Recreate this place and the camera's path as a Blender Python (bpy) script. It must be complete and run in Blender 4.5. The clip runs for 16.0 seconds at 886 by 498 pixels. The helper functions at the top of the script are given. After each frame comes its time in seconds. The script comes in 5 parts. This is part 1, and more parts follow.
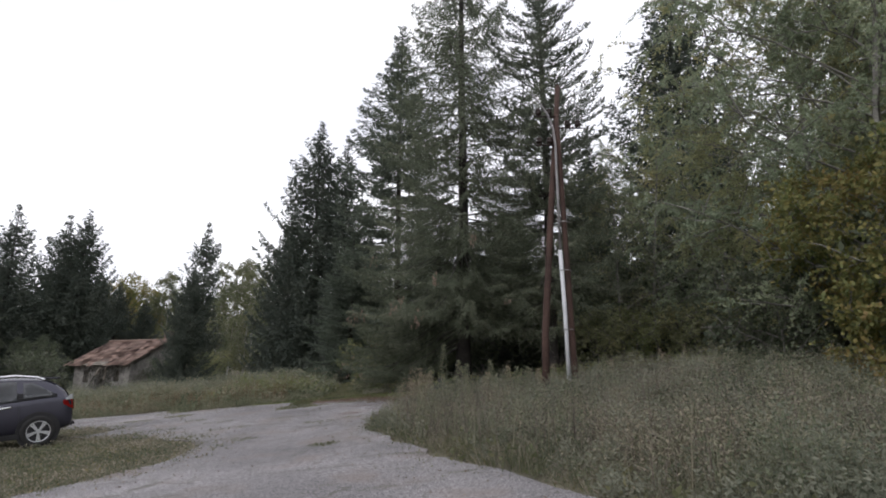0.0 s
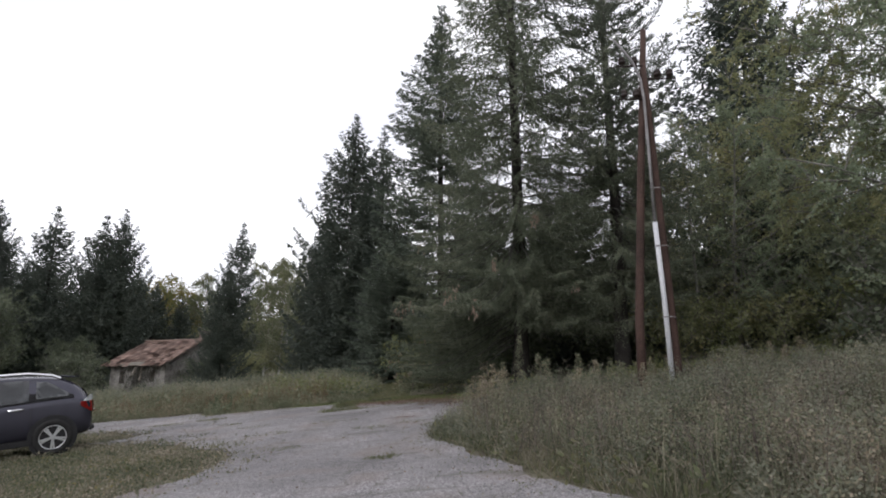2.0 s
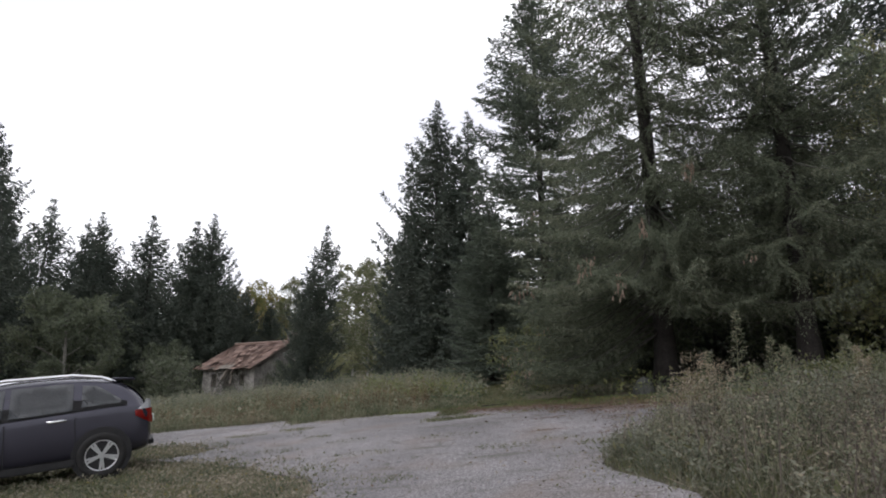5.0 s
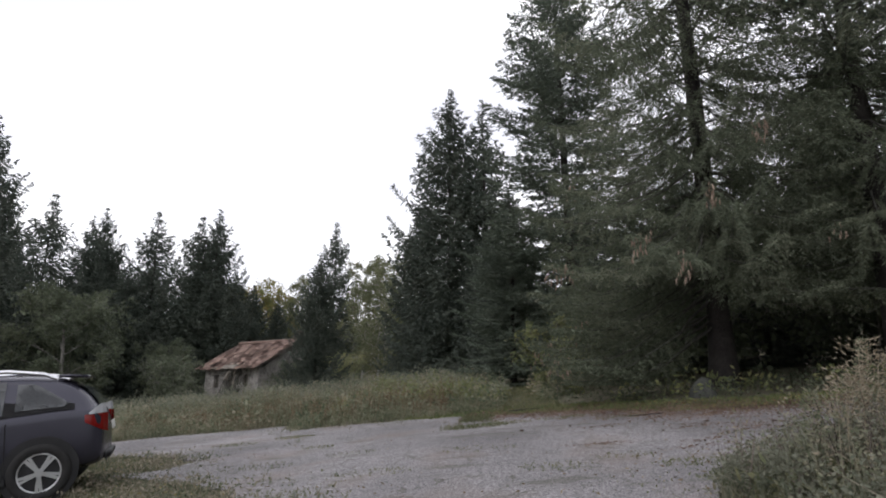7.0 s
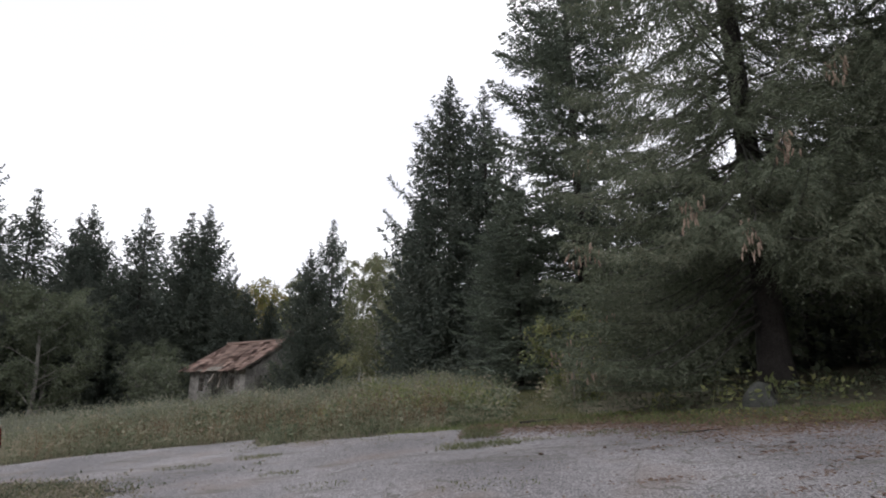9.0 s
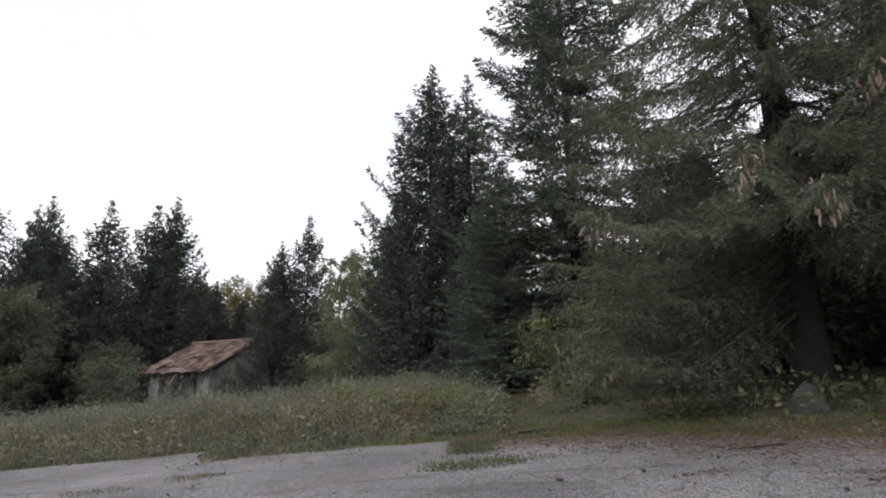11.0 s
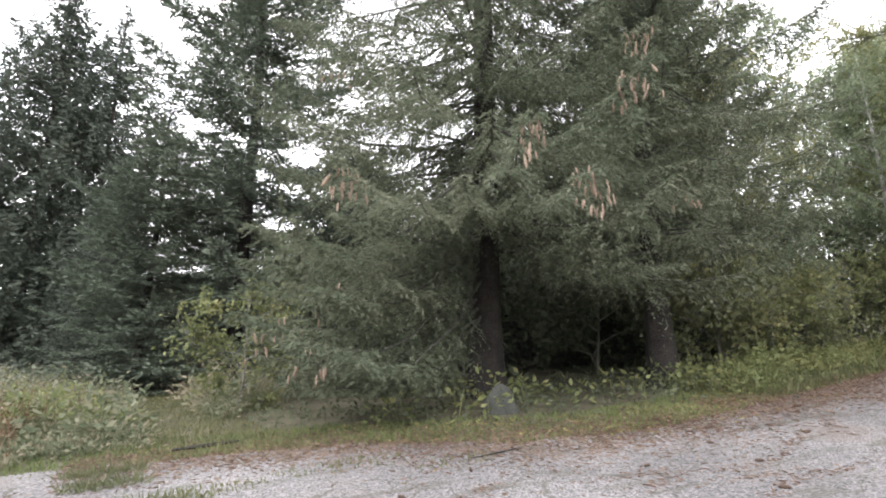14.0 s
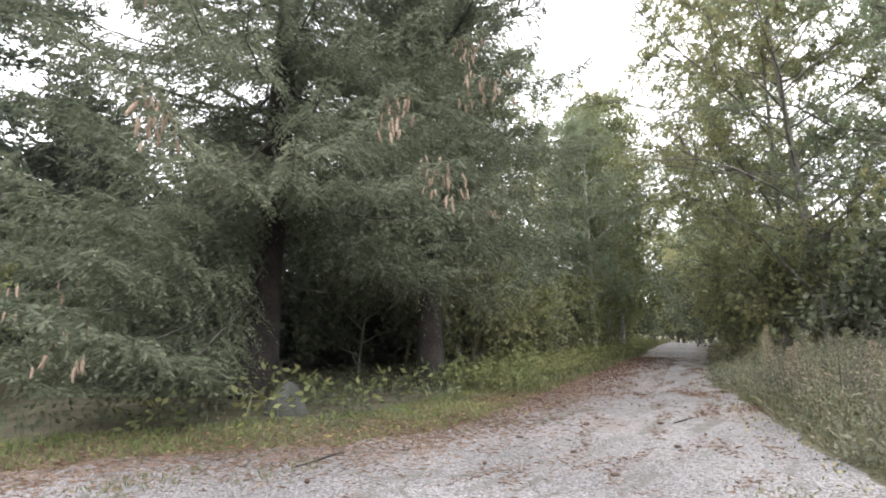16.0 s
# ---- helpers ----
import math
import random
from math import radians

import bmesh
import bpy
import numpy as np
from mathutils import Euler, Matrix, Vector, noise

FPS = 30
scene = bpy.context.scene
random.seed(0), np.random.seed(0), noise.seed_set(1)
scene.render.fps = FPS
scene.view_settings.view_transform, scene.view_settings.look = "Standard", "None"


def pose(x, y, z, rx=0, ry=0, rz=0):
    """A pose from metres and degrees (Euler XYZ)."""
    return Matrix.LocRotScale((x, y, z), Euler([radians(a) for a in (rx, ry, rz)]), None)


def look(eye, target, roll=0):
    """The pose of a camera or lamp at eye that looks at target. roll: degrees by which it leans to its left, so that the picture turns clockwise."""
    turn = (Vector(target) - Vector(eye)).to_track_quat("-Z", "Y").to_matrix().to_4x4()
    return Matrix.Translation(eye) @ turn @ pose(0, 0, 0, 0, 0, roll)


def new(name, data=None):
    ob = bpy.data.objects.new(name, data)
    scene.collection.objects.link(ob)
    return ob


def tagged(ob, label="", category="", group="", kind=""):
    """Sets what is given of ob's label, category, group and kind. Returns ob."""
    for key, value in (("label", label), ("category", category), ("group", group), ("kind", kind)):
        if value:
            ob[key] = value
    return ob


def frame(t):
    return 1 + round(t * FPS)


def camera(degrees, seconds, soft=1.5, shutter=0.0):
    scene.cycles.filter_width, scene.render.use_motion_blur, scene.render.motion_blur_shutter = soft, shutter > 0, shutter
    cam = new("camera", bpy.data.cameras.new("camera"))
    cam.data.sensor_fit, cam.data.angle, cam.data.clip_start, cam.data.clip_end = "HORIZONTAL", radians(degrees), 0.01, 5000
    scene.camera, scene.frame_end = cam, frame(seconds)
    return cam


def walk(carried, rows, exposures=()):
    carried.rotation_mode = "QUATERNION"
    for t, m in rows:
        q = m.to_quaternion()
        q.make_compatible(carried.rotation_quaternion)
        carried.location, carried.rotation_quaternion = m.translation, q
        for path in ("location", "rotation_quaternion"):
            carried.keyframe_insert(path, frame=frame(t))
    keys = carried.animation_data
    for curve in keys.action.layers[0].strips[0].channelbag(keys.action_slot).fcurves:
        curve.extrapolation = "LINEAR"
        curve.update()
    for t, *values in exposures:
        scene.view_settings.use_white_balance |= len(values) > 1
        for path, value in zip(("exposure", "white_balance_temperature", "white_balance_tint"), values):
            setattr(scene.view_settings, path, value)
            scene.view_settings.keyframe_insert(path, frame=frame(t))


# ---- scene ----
cam = camera(77.2, 16.0, soft=1.9)
PATH = [
    (0, (0.545, -0.41, 1.301), (0.55, 1.539, 1.753), 0.3),
    (0.5, (0.42, 0.095, 1.302), (0.41, 2.044, 1.753), 0.2),
    (1, (0.26, 0.628, 1.262), (0.228, 2.576, 1.715), 0.3),
    (1.5, (0.044, 1.183, 1.232), (-0.012, 3.13, 1.686), 0.3),
    (2, (-0.246, 1.703, 1.219), (-0.352, 3.647, 1.677), 0.3),
    (2.5, (-0.504, 2.216, 1.219), (-0.681, 4.154, 1.678), 0.3),
    (3, (-0.722, 2.755, 1.212), (-0.974, 4.686, 1.669), 0.2),
    (3.5, (-0.99, 3.315, 1.207), (-1.301, 5.237, 1.666), 0.2),
    (4, (-1.179, 3.869, 1.198), (-1.524, 5.784, 1.658), 0.1),
    (6.5, (-2.015, 6.361, 1.159), (-2.431, 8.26, 1.629), 0.0),
    (7, (-2.169, 6.861, 1.15), (-2.59, 8.758, 1.621), 0.1),
    (7.5, (-2.271, 7.407, 1.179), (-2.696, 9.304, 1.651), -0.1),
    (8, (-2.374, 7.939, 1.21), (-2.797, 9.835, 1.684), -0.1),
    (8.5, (-2.464, 8.491, 1.249), (-2.888, 10.387, 1.722), -0.1),
    (11, (-3.036, 10.768, 1.249), (-3.386, 12.677, 1.73), -0.1),
    (11.5, (-3.161, 11.116, 1.222), (-3.428, 13.037, 1.706), -0.0),
    (12, (-3.282, 11.453, 1.221), (-3.403, 13.389, 1.709), -0.0),
    (12.5, (-3.389, 11.775, 1.236), (-3.238, 13.708, 1.727), 0.0),
    (13, (-3.522, 12.119, 1.236), (-3.079, 14.007, 1.726), 0.0),
    (13.5, (-3.67, 12.462, 1.239), (-3.016, 14.287, 1.731), 0.1),
    (14, (-3.768, 12.778, 1.189), (-2.901, 14.512, 1.684), 0.1),
    (14.5, (-3.861, 13.077, 1.187), (-2.772, 14.679, 1.684), 0.1),
    (15, (-4.013, 13.328, 1.185), (-2.693, 14.744, 1.685), 0.0),
    (15.5, (-4.128, 13.58, 1.164), (-2.634, 14.813, 1.662), -0.1),
    (16, (-4.213, 13.847, 1.165), (-2.63, 14.965, 1.661), -0.1),
]
walk(cam, [(t, look(eye, target, roll)) for t, eye, target, roll in PATH],
     exposures=((0, 0.05, 6280, 14), (8.7, 0.04, 6280, 14), (11.8, 0.02, 6280, 14), (12.4, 0.36, 6320, 14), (12.8, 0.68, 6360, 14), (13.2, 1.1, 6400, 13), (13.7, 1.42, 6440, 12), (14.5, 1.6, 6480, 11), (16, 1.6, 6480, 11)))

# ---- light ----
SUN_EL, SUN_ROT = 38.0, 215.0
world = bpy.data.worlds.new("overcast")
scene.world = world
world.use_nodes = True
wn, wl = world.node_tree.nodes, world.node_tree.links
wn.clear()
w_out = wn.new("ShaderNodeOutputWorld")
w_bg = wn.new("ShaderNodeBackground")
w_sky = wn.new("ShaderNodeTexSky")
w_sky.sky_type, w_sky.sun_disc = "NISHITA", False
w_sky.sun_elevation, w_sky.sun_rotation = radians(SUN_EL), radians(SUN_ROT)
w_co = wn.new("ShaderNodeTexCoord")
w_map = wn.new("ShaderNodeMapping")
w_map.inputs["Scale"].default_value = (1.2, 1.2, 3.0)
w_noise = wn.new("ShaderNodeTexNoise")
w_noise.inputs["Scale"].default_value = 1.6
w_noise.inputs["Detail"].default_value = 5.0
w_ramp = wn.new("ShaderNodeValToRGB")
w_ramp.color_ramp.elements[0].position, w_ramp.color_ramp.elements[0].color = 0.40, (0.70, 0.705, 0.74, 1)
w_ramp.color_ramp.elements[1].position, w_ramp.color_ramp.elements[1].color = 0.60, (1.0, 1.0, 1.0, 1)
w_gain = wn.new("ShaderNodeVectorMath")
w_gain.operation = "SCALE"
w_gain.inputs["Scale"].default_value = 17.5
w_mix = wn.new("ShaderNodeMix")
w_mix.data_type = "RGBA"
w_mix.inputs["Factor"].default_value = 0.93
wl.new(w_co.outputs["Generated"], w_map.inputs["Vector"])
wl.new(w_map.outputs["Vector"], w_noise.inputs["Vector"])
wl.new(w_noise.outputs["Fac"], w_ramp.inputs["Fac"])
wl.new(w_ramp.outputs["Color"], w_gain.inputs[0])
wl.new(w_sky.outputs["Color"], w_mix.inputs["A"])
wl.new(w_gain.outputs["Vector"], w_mix.inputs["B"])
wl.new(w_mix.outputs["Result"], w_bg.inputs["Color"])
w_bg.inputs["Strength"].default_value = 0.085
wl.new(w_bg.outputs["Background"], w_out.inputs["Surface"])

sun = new("sun", bpy.data.lights.new("sun", "SUN"))
sun.data.energy, sun.data.angle, sun.data.color = 0.7, radians(25), (1.0, 0.97, 0.93)
sun.matrix_world = pose(0, 0, 40, 90 - SUN_EL, 0, 180 - SUN_ROT)


# ---- materials ----
def material(name, dark, light, rough=0.8, scale=6.0, fine=60.0, bump=0.3, metal=0.0, vary=0.0, island=False, spec=0.3, depth=0.01):
    """A surface that varies at two scales between two colours, with fine relief; vary: by object or island."""
    m = bpy.data.materials.new(name)
    m.use_nodes = True
    n, l = m.node_tree.nodes, m.node_tree.links
    b = n["Principled BSDF"]
    b.inputs["Roughness"].default_value = rough
    b.inputs["Metallic"].default_value = metal
    b.inputs["Specular IOR Level"].default_value = spec
    co = n.new("ShaderNodeTexCoord")
    na, nb = n.new("ShaderNodeTexNoise"), n.new("ShaderNodeTexNoise")
    na.inputs["Scale"].default_value, na.inputs["Detail"].default_value = scale, 4
    nb.inputs["Scale"].default_value, nb.inputs["Detail"].default_value = fine, 3
    l.new(co.outputs["Object"], na.inputs["Vector"])
    l.new(co.outputs["Object"], nb.inputs["Vector"])
    add = n.new("ShaderNodeMath")
    add.operation = "MULTIPLY_ADD"
    l.new(nb.outputs["Fac"], add.inputs[0])
    add.inputs[1].default_value = 0.5
    half = n.new("ShaderNodeMath")
    half.operation = "MULTIPLY"
    half.inputs[1].default_value = 0.5
    l.new(na.outputs["Fac"], half.inputs[0])
    l.new(half.outputs[0], add.inputs[2])
    ramp = n.new("ShaderNodeValToRGB")
    ramp.color_ramp.elements[0].position, ramp.color_ramp.elements[0].color = 0.34, (*dark, 1)
    ramp.color_ramp.elements[1].position, ramp.color_ramp.elements[1].color = 0.66, (*light, 1)
    l.new(add.outputs[0], ramp.inputs["Fac"])
    out = ramp.outputs["Color"]
    if vary:
        if island:
            src = n.new("ShaderNodeNewGeometry").outputs["Random Per Island"]
        else:
            src = n.new("ShaderNodeObjectInfo").outputs["Random"]
        mr = n.new("ShaderNodeMapRange")
        mr.inputs["To Min"].default_value, mr.inputs["To Max"].default_value = 1 - vary, 1 + vary
        l.new(src, mr.inputs["Value"])
        hs = n.new("ShaderNodeHueSaturation")
        l.new(mr.outputs["Result"], hs.inputs["Value"])
        l.new(out, hs.inputs["Color"])
        out = hs.outputs["Color"]
    l.new(out, b.inputs["Base Color"])
    if bump:
        bp = n.new("ShaderNodeBump")
        bp.inputs["Strength"].default_value, bp.inputs["Distance"].default_value = bump, depth
        l.new(nb.outputs["Fac"], bp.inputs["Height"])
        l.new(bp.outputs["Normal"], b.inputs["Normal"])
    return m


def leafy(name, colours, rough=0.6, patch=0.5, through_light=0.4, spread=0.25):
    """Foliage: each leaf or blade takes its own tone from a ramp, shifted by patches of some metres; light passes through a little."""
    m = bpy.data.materials.new(name)
    m.use_nodes = True
    n, l = m.node_tree.nodes, m.node_tree.links
    b = n["Principled BSDF"]
    b.inputs["Roughness"].default_value = rough
    b.inputs["Specular IOR Level"].default_value = 0.25
    co, no = n.new("ShaderNodeTexCoord"), n.new("ShaderNodeTexNoise")
    no.inputs["Scale"].default_value, no.inputs["Detail"].default_value = patch, 3
    l.new(co.outputs["Object"], no.inputs["Vector"])
    geo = n.new("ShaderNodeNewGeometry")
    mad = n.new("ShaderNodeMath")
    mad.operation = "MULTIPLY_ADD"
    l.new(geo.outputs["Random Per Island"], mad.inputs[0])
    mad.inputs[1].default_value = spread * 2
    sub = n.new("ShaderNodeMath")
    sub.operation = "MULTIPLY_ADD"
    l.new(no.outputs["Fac"], sub.inputs[0])
    sub.inputs[1].default_value, sub.inputs[2].default_value = 1.6, -0.3 - spread
    l.new(sub.outputs[0], mad.inputs[2])
    ramp = n.new("ShaderNodeValToRGB")
    e = ramp.color_ramp.elements
    e[0].color, e[1].color = (*colours[0], 1), (*colours[-1], 1)
    for i, c in enumerate(colours[1:-1], 1):
        e.new(i / (len(colours) - 1)).color = (*c, 1)
    l.new(mad.outputs[0], ramp.inputs["Fac"])
    l.new(ramp.outputs["Color"], b.inputs["Base Color"])
    tr = n.new("ShaderNodeBsdfTranslucent")
    l.new(ramp.outputs["Color"], tr.inputs["Color"])
    mx = n.new("ShaderNodeMixShader")
    mx.inputs["Fac"].default_value = through_light
    l.new(b.outputs["BSDF"], mx.inputs[1])
    l.new(tr.outputs["BSDF"], mx.inputs[2])
    l.new(mx.outputs["Shader"], n["Material Output"].inputs["Surface"])
    return m


def asphalt_material():
    m = bpy.data.materials.new("worn_asphalt")
    m.use_nodes = True
    n, l = m.node_tree.nodes, m.node_tree.links
    b = n["Principled BSDF"]
    b.inputs["Roughness"].default_value = 0.88
    b.inputs["Specular IOR Level"].default_value = 0.3
    co = n.new("ShaderNodeTexCoord").outputs["Object"]

    def noise_of(scale, detail=4):
        t = n.new("ShaderNodeTexNoise")
        t.inputs["Scale"].default_value, t.inputs["Detail"].default_value = scale, detail
        l.new(co, t.inputs["Vector"])
        return t.outputs["Fac"]

    def ramp_of(src, p0, c0, p1, c1):
        r = n.new("ShaderNodeValToRGB")
        r.color_ramp.elements[0].position, r.color_ramp.elements[0].color = p0, (*c0, 1)
        r.color_ramp.elements[1].position, r.color_ramp.elements[1].color = p1, (*c1, 1)
        l.new(src, r.inputs["Fac"])
        return r.outputs["Color"]

    def mixed(kind, fac, a, c):
        x = n.new("ShaderNodeMix")
        x.data_type, x.blend_type = "RGBA", kind
        if isinstance(fac, float):
            x.inputs["Factor"].default_value = fac
        else:
            l.new(fac, x.inputs["Factor"])
        l.new(a, x.inputs["A"])
        l.new(c, x.inputs["B"])
        return x.outputs["Result"]

    base = ramp_of(noise_of(0.45, 5), 0.33, (0.145, 0.14, 0.143), 0.68, (0.255, 0.247, 0.249))
    grit = n.new("ShaderNodeTexVoronoi")
    grit.inputs["Scale"].default_value = 75
    l.new(co, grit.inputs["Vector"])
    stones = ramp_of(grit.outputs["Color"], 0.2, (0.42, 0.42, 0.42), 0.95, (1.78, 1.74, 1.73))
    col = mixed("MULTIPLY", 1.0, base, stones)
    # needles and brown litter in drifts
    litter = ramp_of(noise_of(0.9, 6), 0.53, (0, 0, 0), 0.72, (0.6, 0.6, 0.6))
    fleck = n.new("ShaderNodeTexNoise")
    fleck.inputs["Scale"].default_value, fleck.inputs["Detail"].default_value = 38, 2
    l.new(co, fleck.inputs["Vector"])
    brown = ramp_of(fleck.outputs["Fac"], 0.4, (0.115, 0.085, 0.07), 0.65, (0.21, 0.17, 0.145))
    col = mixed("MIX", litter, col, brown)
    # cracks: crooked cell edges
    warp = n.new("ShaderNodeVectorMath")
    warp.operation = "MULTIPLY_ADD"
    wnz = n.new("ShaderNodeTexNoise")
    wnz.inputs["Scale"].default_value, wnz.inputs["Detail"].default_value = 1.8, 4
    l.new(co, wnz.inputs["Vector"])
    l.new(wnz.outputs["Color"], warp.inputs[0])
    warp.inputs[1].default_value = (0.9, 0.9, 0.0)
    l.new(co, warp.inputs[2])
    crack = n.new("ShaderNodeTexVoronoi")
    crack.feature = "DISTANCE_TO_EDGE"
    crack.inputs["Scale"].default_value = 1.15
    l.new(warp.outputs["Vector"], crack.inputs["Vector"])
    line = ramp_of(crack.outputs["Distance"], 0.004, (0.65, 0.65, 0.65), 0.016, (0, 0, 0))
    gate = ramp_of(noise_of(0.6, 2), 0.38, (0, 0, 0), 0.5, (1, 1, 1))
    line = mixed("MULTIPLY", 1.0, line, gate)
    # long dark seams of dirt, drawn out across the yard
    drawn = n.new("ShaderNodeMapping")
    drawn.inputs["Scale"].default_value = (0.55, 2.6, 1.0)
    drawn.inputs["Rotation"].default_value = (0, 0, -0.25)
    l.new(co, drawn.inputs["Vector"])
    seam = n.new("ShaderNodeTexNoise")
    seam.inputs["Scale"].default_value, seam.inputs["Detail"].default_value = 1.5, 7
    l.new(drawn.outputs["Vector"], seam.inputs["Vector"])
    seams = ramp_of(seam.outputs["Fac"], 0.57, (0, 0, 0), 0.68, (0.5, 0.5, 0.5))
    line = mixed("LIGHTEN", 1.0, line, seams)
    dirt = n.new("ShaderNodeRGB")
    dirt.outputs[0].default_value = (0.075, 0.07, 0.052, 1)
    col = mixed("MIX", line, col, dirt.outputs[0])
    l.new(col, b.inputs["Base Color"])
    bp = n.new("ShaderNodeBump")
    bp.inputs["Strength"].default_value, bp.inputs["Distance"].default_value = 0.7, 0.006
    l.new(grit.outputs["Distance"], bp.inputs["Height"])
    bp2 = n.new("ShaderNodeBump")
    bp2.invert = True
    bp2.inputs["Strength"].default_value, bp2.inputs["Distance"].default_value = 0.6, 0.012
    l.new(line, bp2.inputs["Height"])
    l.new(bp.outputs["Normal"], bp2.inputs["Normal"])
    l.new(bp2.outputs["Normal"], b.inputs["Normal"])
    return m


def glass_material():
    m = bpy.data.materials.new("tinted_glass")
    m.use_nodes = True
    b = m.node_tree.nodes["Principled BSDF"]
    b.inputs["Base Color"].default_value = (0.28, 0.31, 0.33, 1)
    b.inputs["Roughness"].default_value = 0.03
    b.inputs["Transmission Weight"].default_value = 0.75
    b.inputs["IOR"].default_value = 1.5
    return m


ASPHALT = asphalt_material()
SOIL = material("meadow_soil", (0.055, 0.05, 0.034), (0.17, 0.155, 0.105), 0.95, 2.2, 26, 1.0, depth=0.03)
BARK = material("spruce_bark", (0.022, 0.02, 0.019), (0.066, 0.058, 0.054), 0.95, 3, 30, 0.9, depth=0.03)
BARK_GREY = material("grey_smooth_bark", (0.10, 0.095, 0.085), (0.26, 0.25, 0.225), 0.9, 4, 25, 0.5)
BARK_BIRCH = material("birch_bark", (0.10, 0.095, 0.09), (0.62, 0.60, 0.57), 0.8, 5, 22, 0.4)
TWIG = material("lichen_twig", (0.035, 0.033, 0.029), (0.15, 0.148, 0.128), 0.95, 5, 40, 0.5)
SPRUCE = leafy("spruce_needles", [(0.08, 0.096, 0.065), (0.145, 0.166, 0.112), (0.225, 0.235, 0.168)], patch=0.6, through_light=0.36)
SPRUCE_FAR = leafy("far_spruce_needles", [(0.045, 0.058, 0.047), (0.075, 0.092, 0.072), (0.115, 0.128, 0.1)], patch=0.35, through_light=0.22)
FIR = leafy("fir_needles", [(0.07, 0.09, 0.068), (0.125, 0.15, 0.113), (0.18, 0.205, 0.155)], patch=0.5, through_light=0.22)
PINE = leafy("pine_needles", [(0.068, 0.084, 0.064), (0.118, 0.137, 0.102), (0.17, 0.184, 0.138)], patch=0.6, through_light=0.3)
LEAF_GREEN = leafy("green_leaves", [(0.16, 0.185, 0.1), (0.25, 0.275, 0.15), (0.35, 0.345, 0.18), (0.44, 0.37, 0.18)], patch=0.35, through_light=0.58)
LEAF_GREY = leafy("greyish_leaves", [(0.17, 0.21, 0.14), (0.26, 0.31, 0.2), (0.36, 0.38, 0.24)], patch=0.3, through_light=0.5)
LEAF_BIRCH = leafy("far_birch_leaves", [(0.11, 0.125, 0.07), (0.17, 0.185, 0.1), (0.24, 0.235, 0.125)], patch=0.3, through_light=0.35)
LEAF_DARK = leafy("dark_green_leaves", [(0.065, 0.083, 0.055), (0.12, 0.14, 0.09), (0.175, 0.19, 0.122)], patch=0.3)
LEAF_ORANGE = leafy("autumn_leaves", [(0.11, 0.14, 0.055), (0.18, 0.195, 0.07), (0.26, 0.23, 0.08), (0.26, 0.18, 0.075)], patch=0.5, spread=0.35)
LEAF_YELLOW = leafy("yellow_green_leaves", [(0.13, 0.16, 0.075), (0.21, 0.235, 0.105), (0.31, 0.29, 0.135)], patch=0.8)
GRASS_TALL = leafy("tall_dry_grass", [(0.075, 0.088, 0.05), (0.15, 0.158, 0.105), (0.24, 0.222, 0.165), (0.37, 0.32, 0.25)], patch=0.7, spread=0.42)
GRASS_GREEN = leafy("short_green_grass", [(0.1, 0.115, 0.06), (0.155, 0.165, 0.085), (0.23, 0.215, 0.125)], patch=0.9, spread=0.35)
VERGE_GREEN = leafy("fresh_verge_grass", [(0.11, 0.145, 0.06), (0.17, 0.21, 0.085), (0.25, 0.26, 0.12)], patch=0.8, spread=0.3)
MEADOW_GREEN = leafy("meadow_weeds", [(0.1, 0.122, 0.074), (0.185, 0.207, 0.13), (0.265, 0.26, 0.178), (0.37, 0.31, 0.23)], patch=0.5, spread=0.38)
WEED_GREY = leafy("grey_weed_leaves", [(0.13, 0.145, 0.105), (0.2, 0.21, 0.155), (0.28, 0.275, 0.21)], patch=0.5, spread=0.35)
DRY_BROWN = leafy("dry_brown_stalks", [(0.085, 0.07, 0.06), (0.15, 0.125, 0.108), (0.24, 0.205, 0.175)], patch=0.6, spread=0.4)
LITTER = leafy("fallen_leaves", [(0.09, 0.055, 0.035), (0.15, 0.1, 0.06), (0.25, 0.2, 0.11)], patch=0.8, spread=0.4, through_light=0.05)
YELLOW_LITTER = leafy("yellow_fallen_leaves", [(0.16, 0.12, 0.05), (0.28, 0.23, 0.09), (0.36, 0.31, 0.14)], patch=0.8, spread=0.4, through_light=0.1)
CONE = material("spruce_cone", (0.17, 0.12, 0.09), (0.34, 0.265, 0.205), 0.85, 20, 90, 0.8, vary=0.25)
SEED = leafy("dry_seed_heads", [(0.20, 0.16, 0.11), (0.34, 0.29, 0.21), (0.44, 0.38, 0.29)], patch=1.0, spread=0.4)
FOREST_FAR = leafy("far_forest", [(0.035, 0.05, 0.03), (0.06, 0.075, 0.04), (0.12, 0.10, 0.04)], patch=0.03, spread=0.3)

from mathutils import geometry


# ---- mesh tools ----
def lnk(name, data, parent=None):
    ob = new(name, data)
    if parent is not None:
        ob.parent = parent
    return ob


def part(name, bm, mat, parent=None, label="", smooth=False):
    me = bpy.data.meshes.new(name)
    bm.to_mesh(me)
    bm.free()
    me.materials.append(mat)
    if smooth:
        me.shade_smooth()
    ob = lnk(name, me, parent)
    if label:
        tagged(ob, label)
    return ob


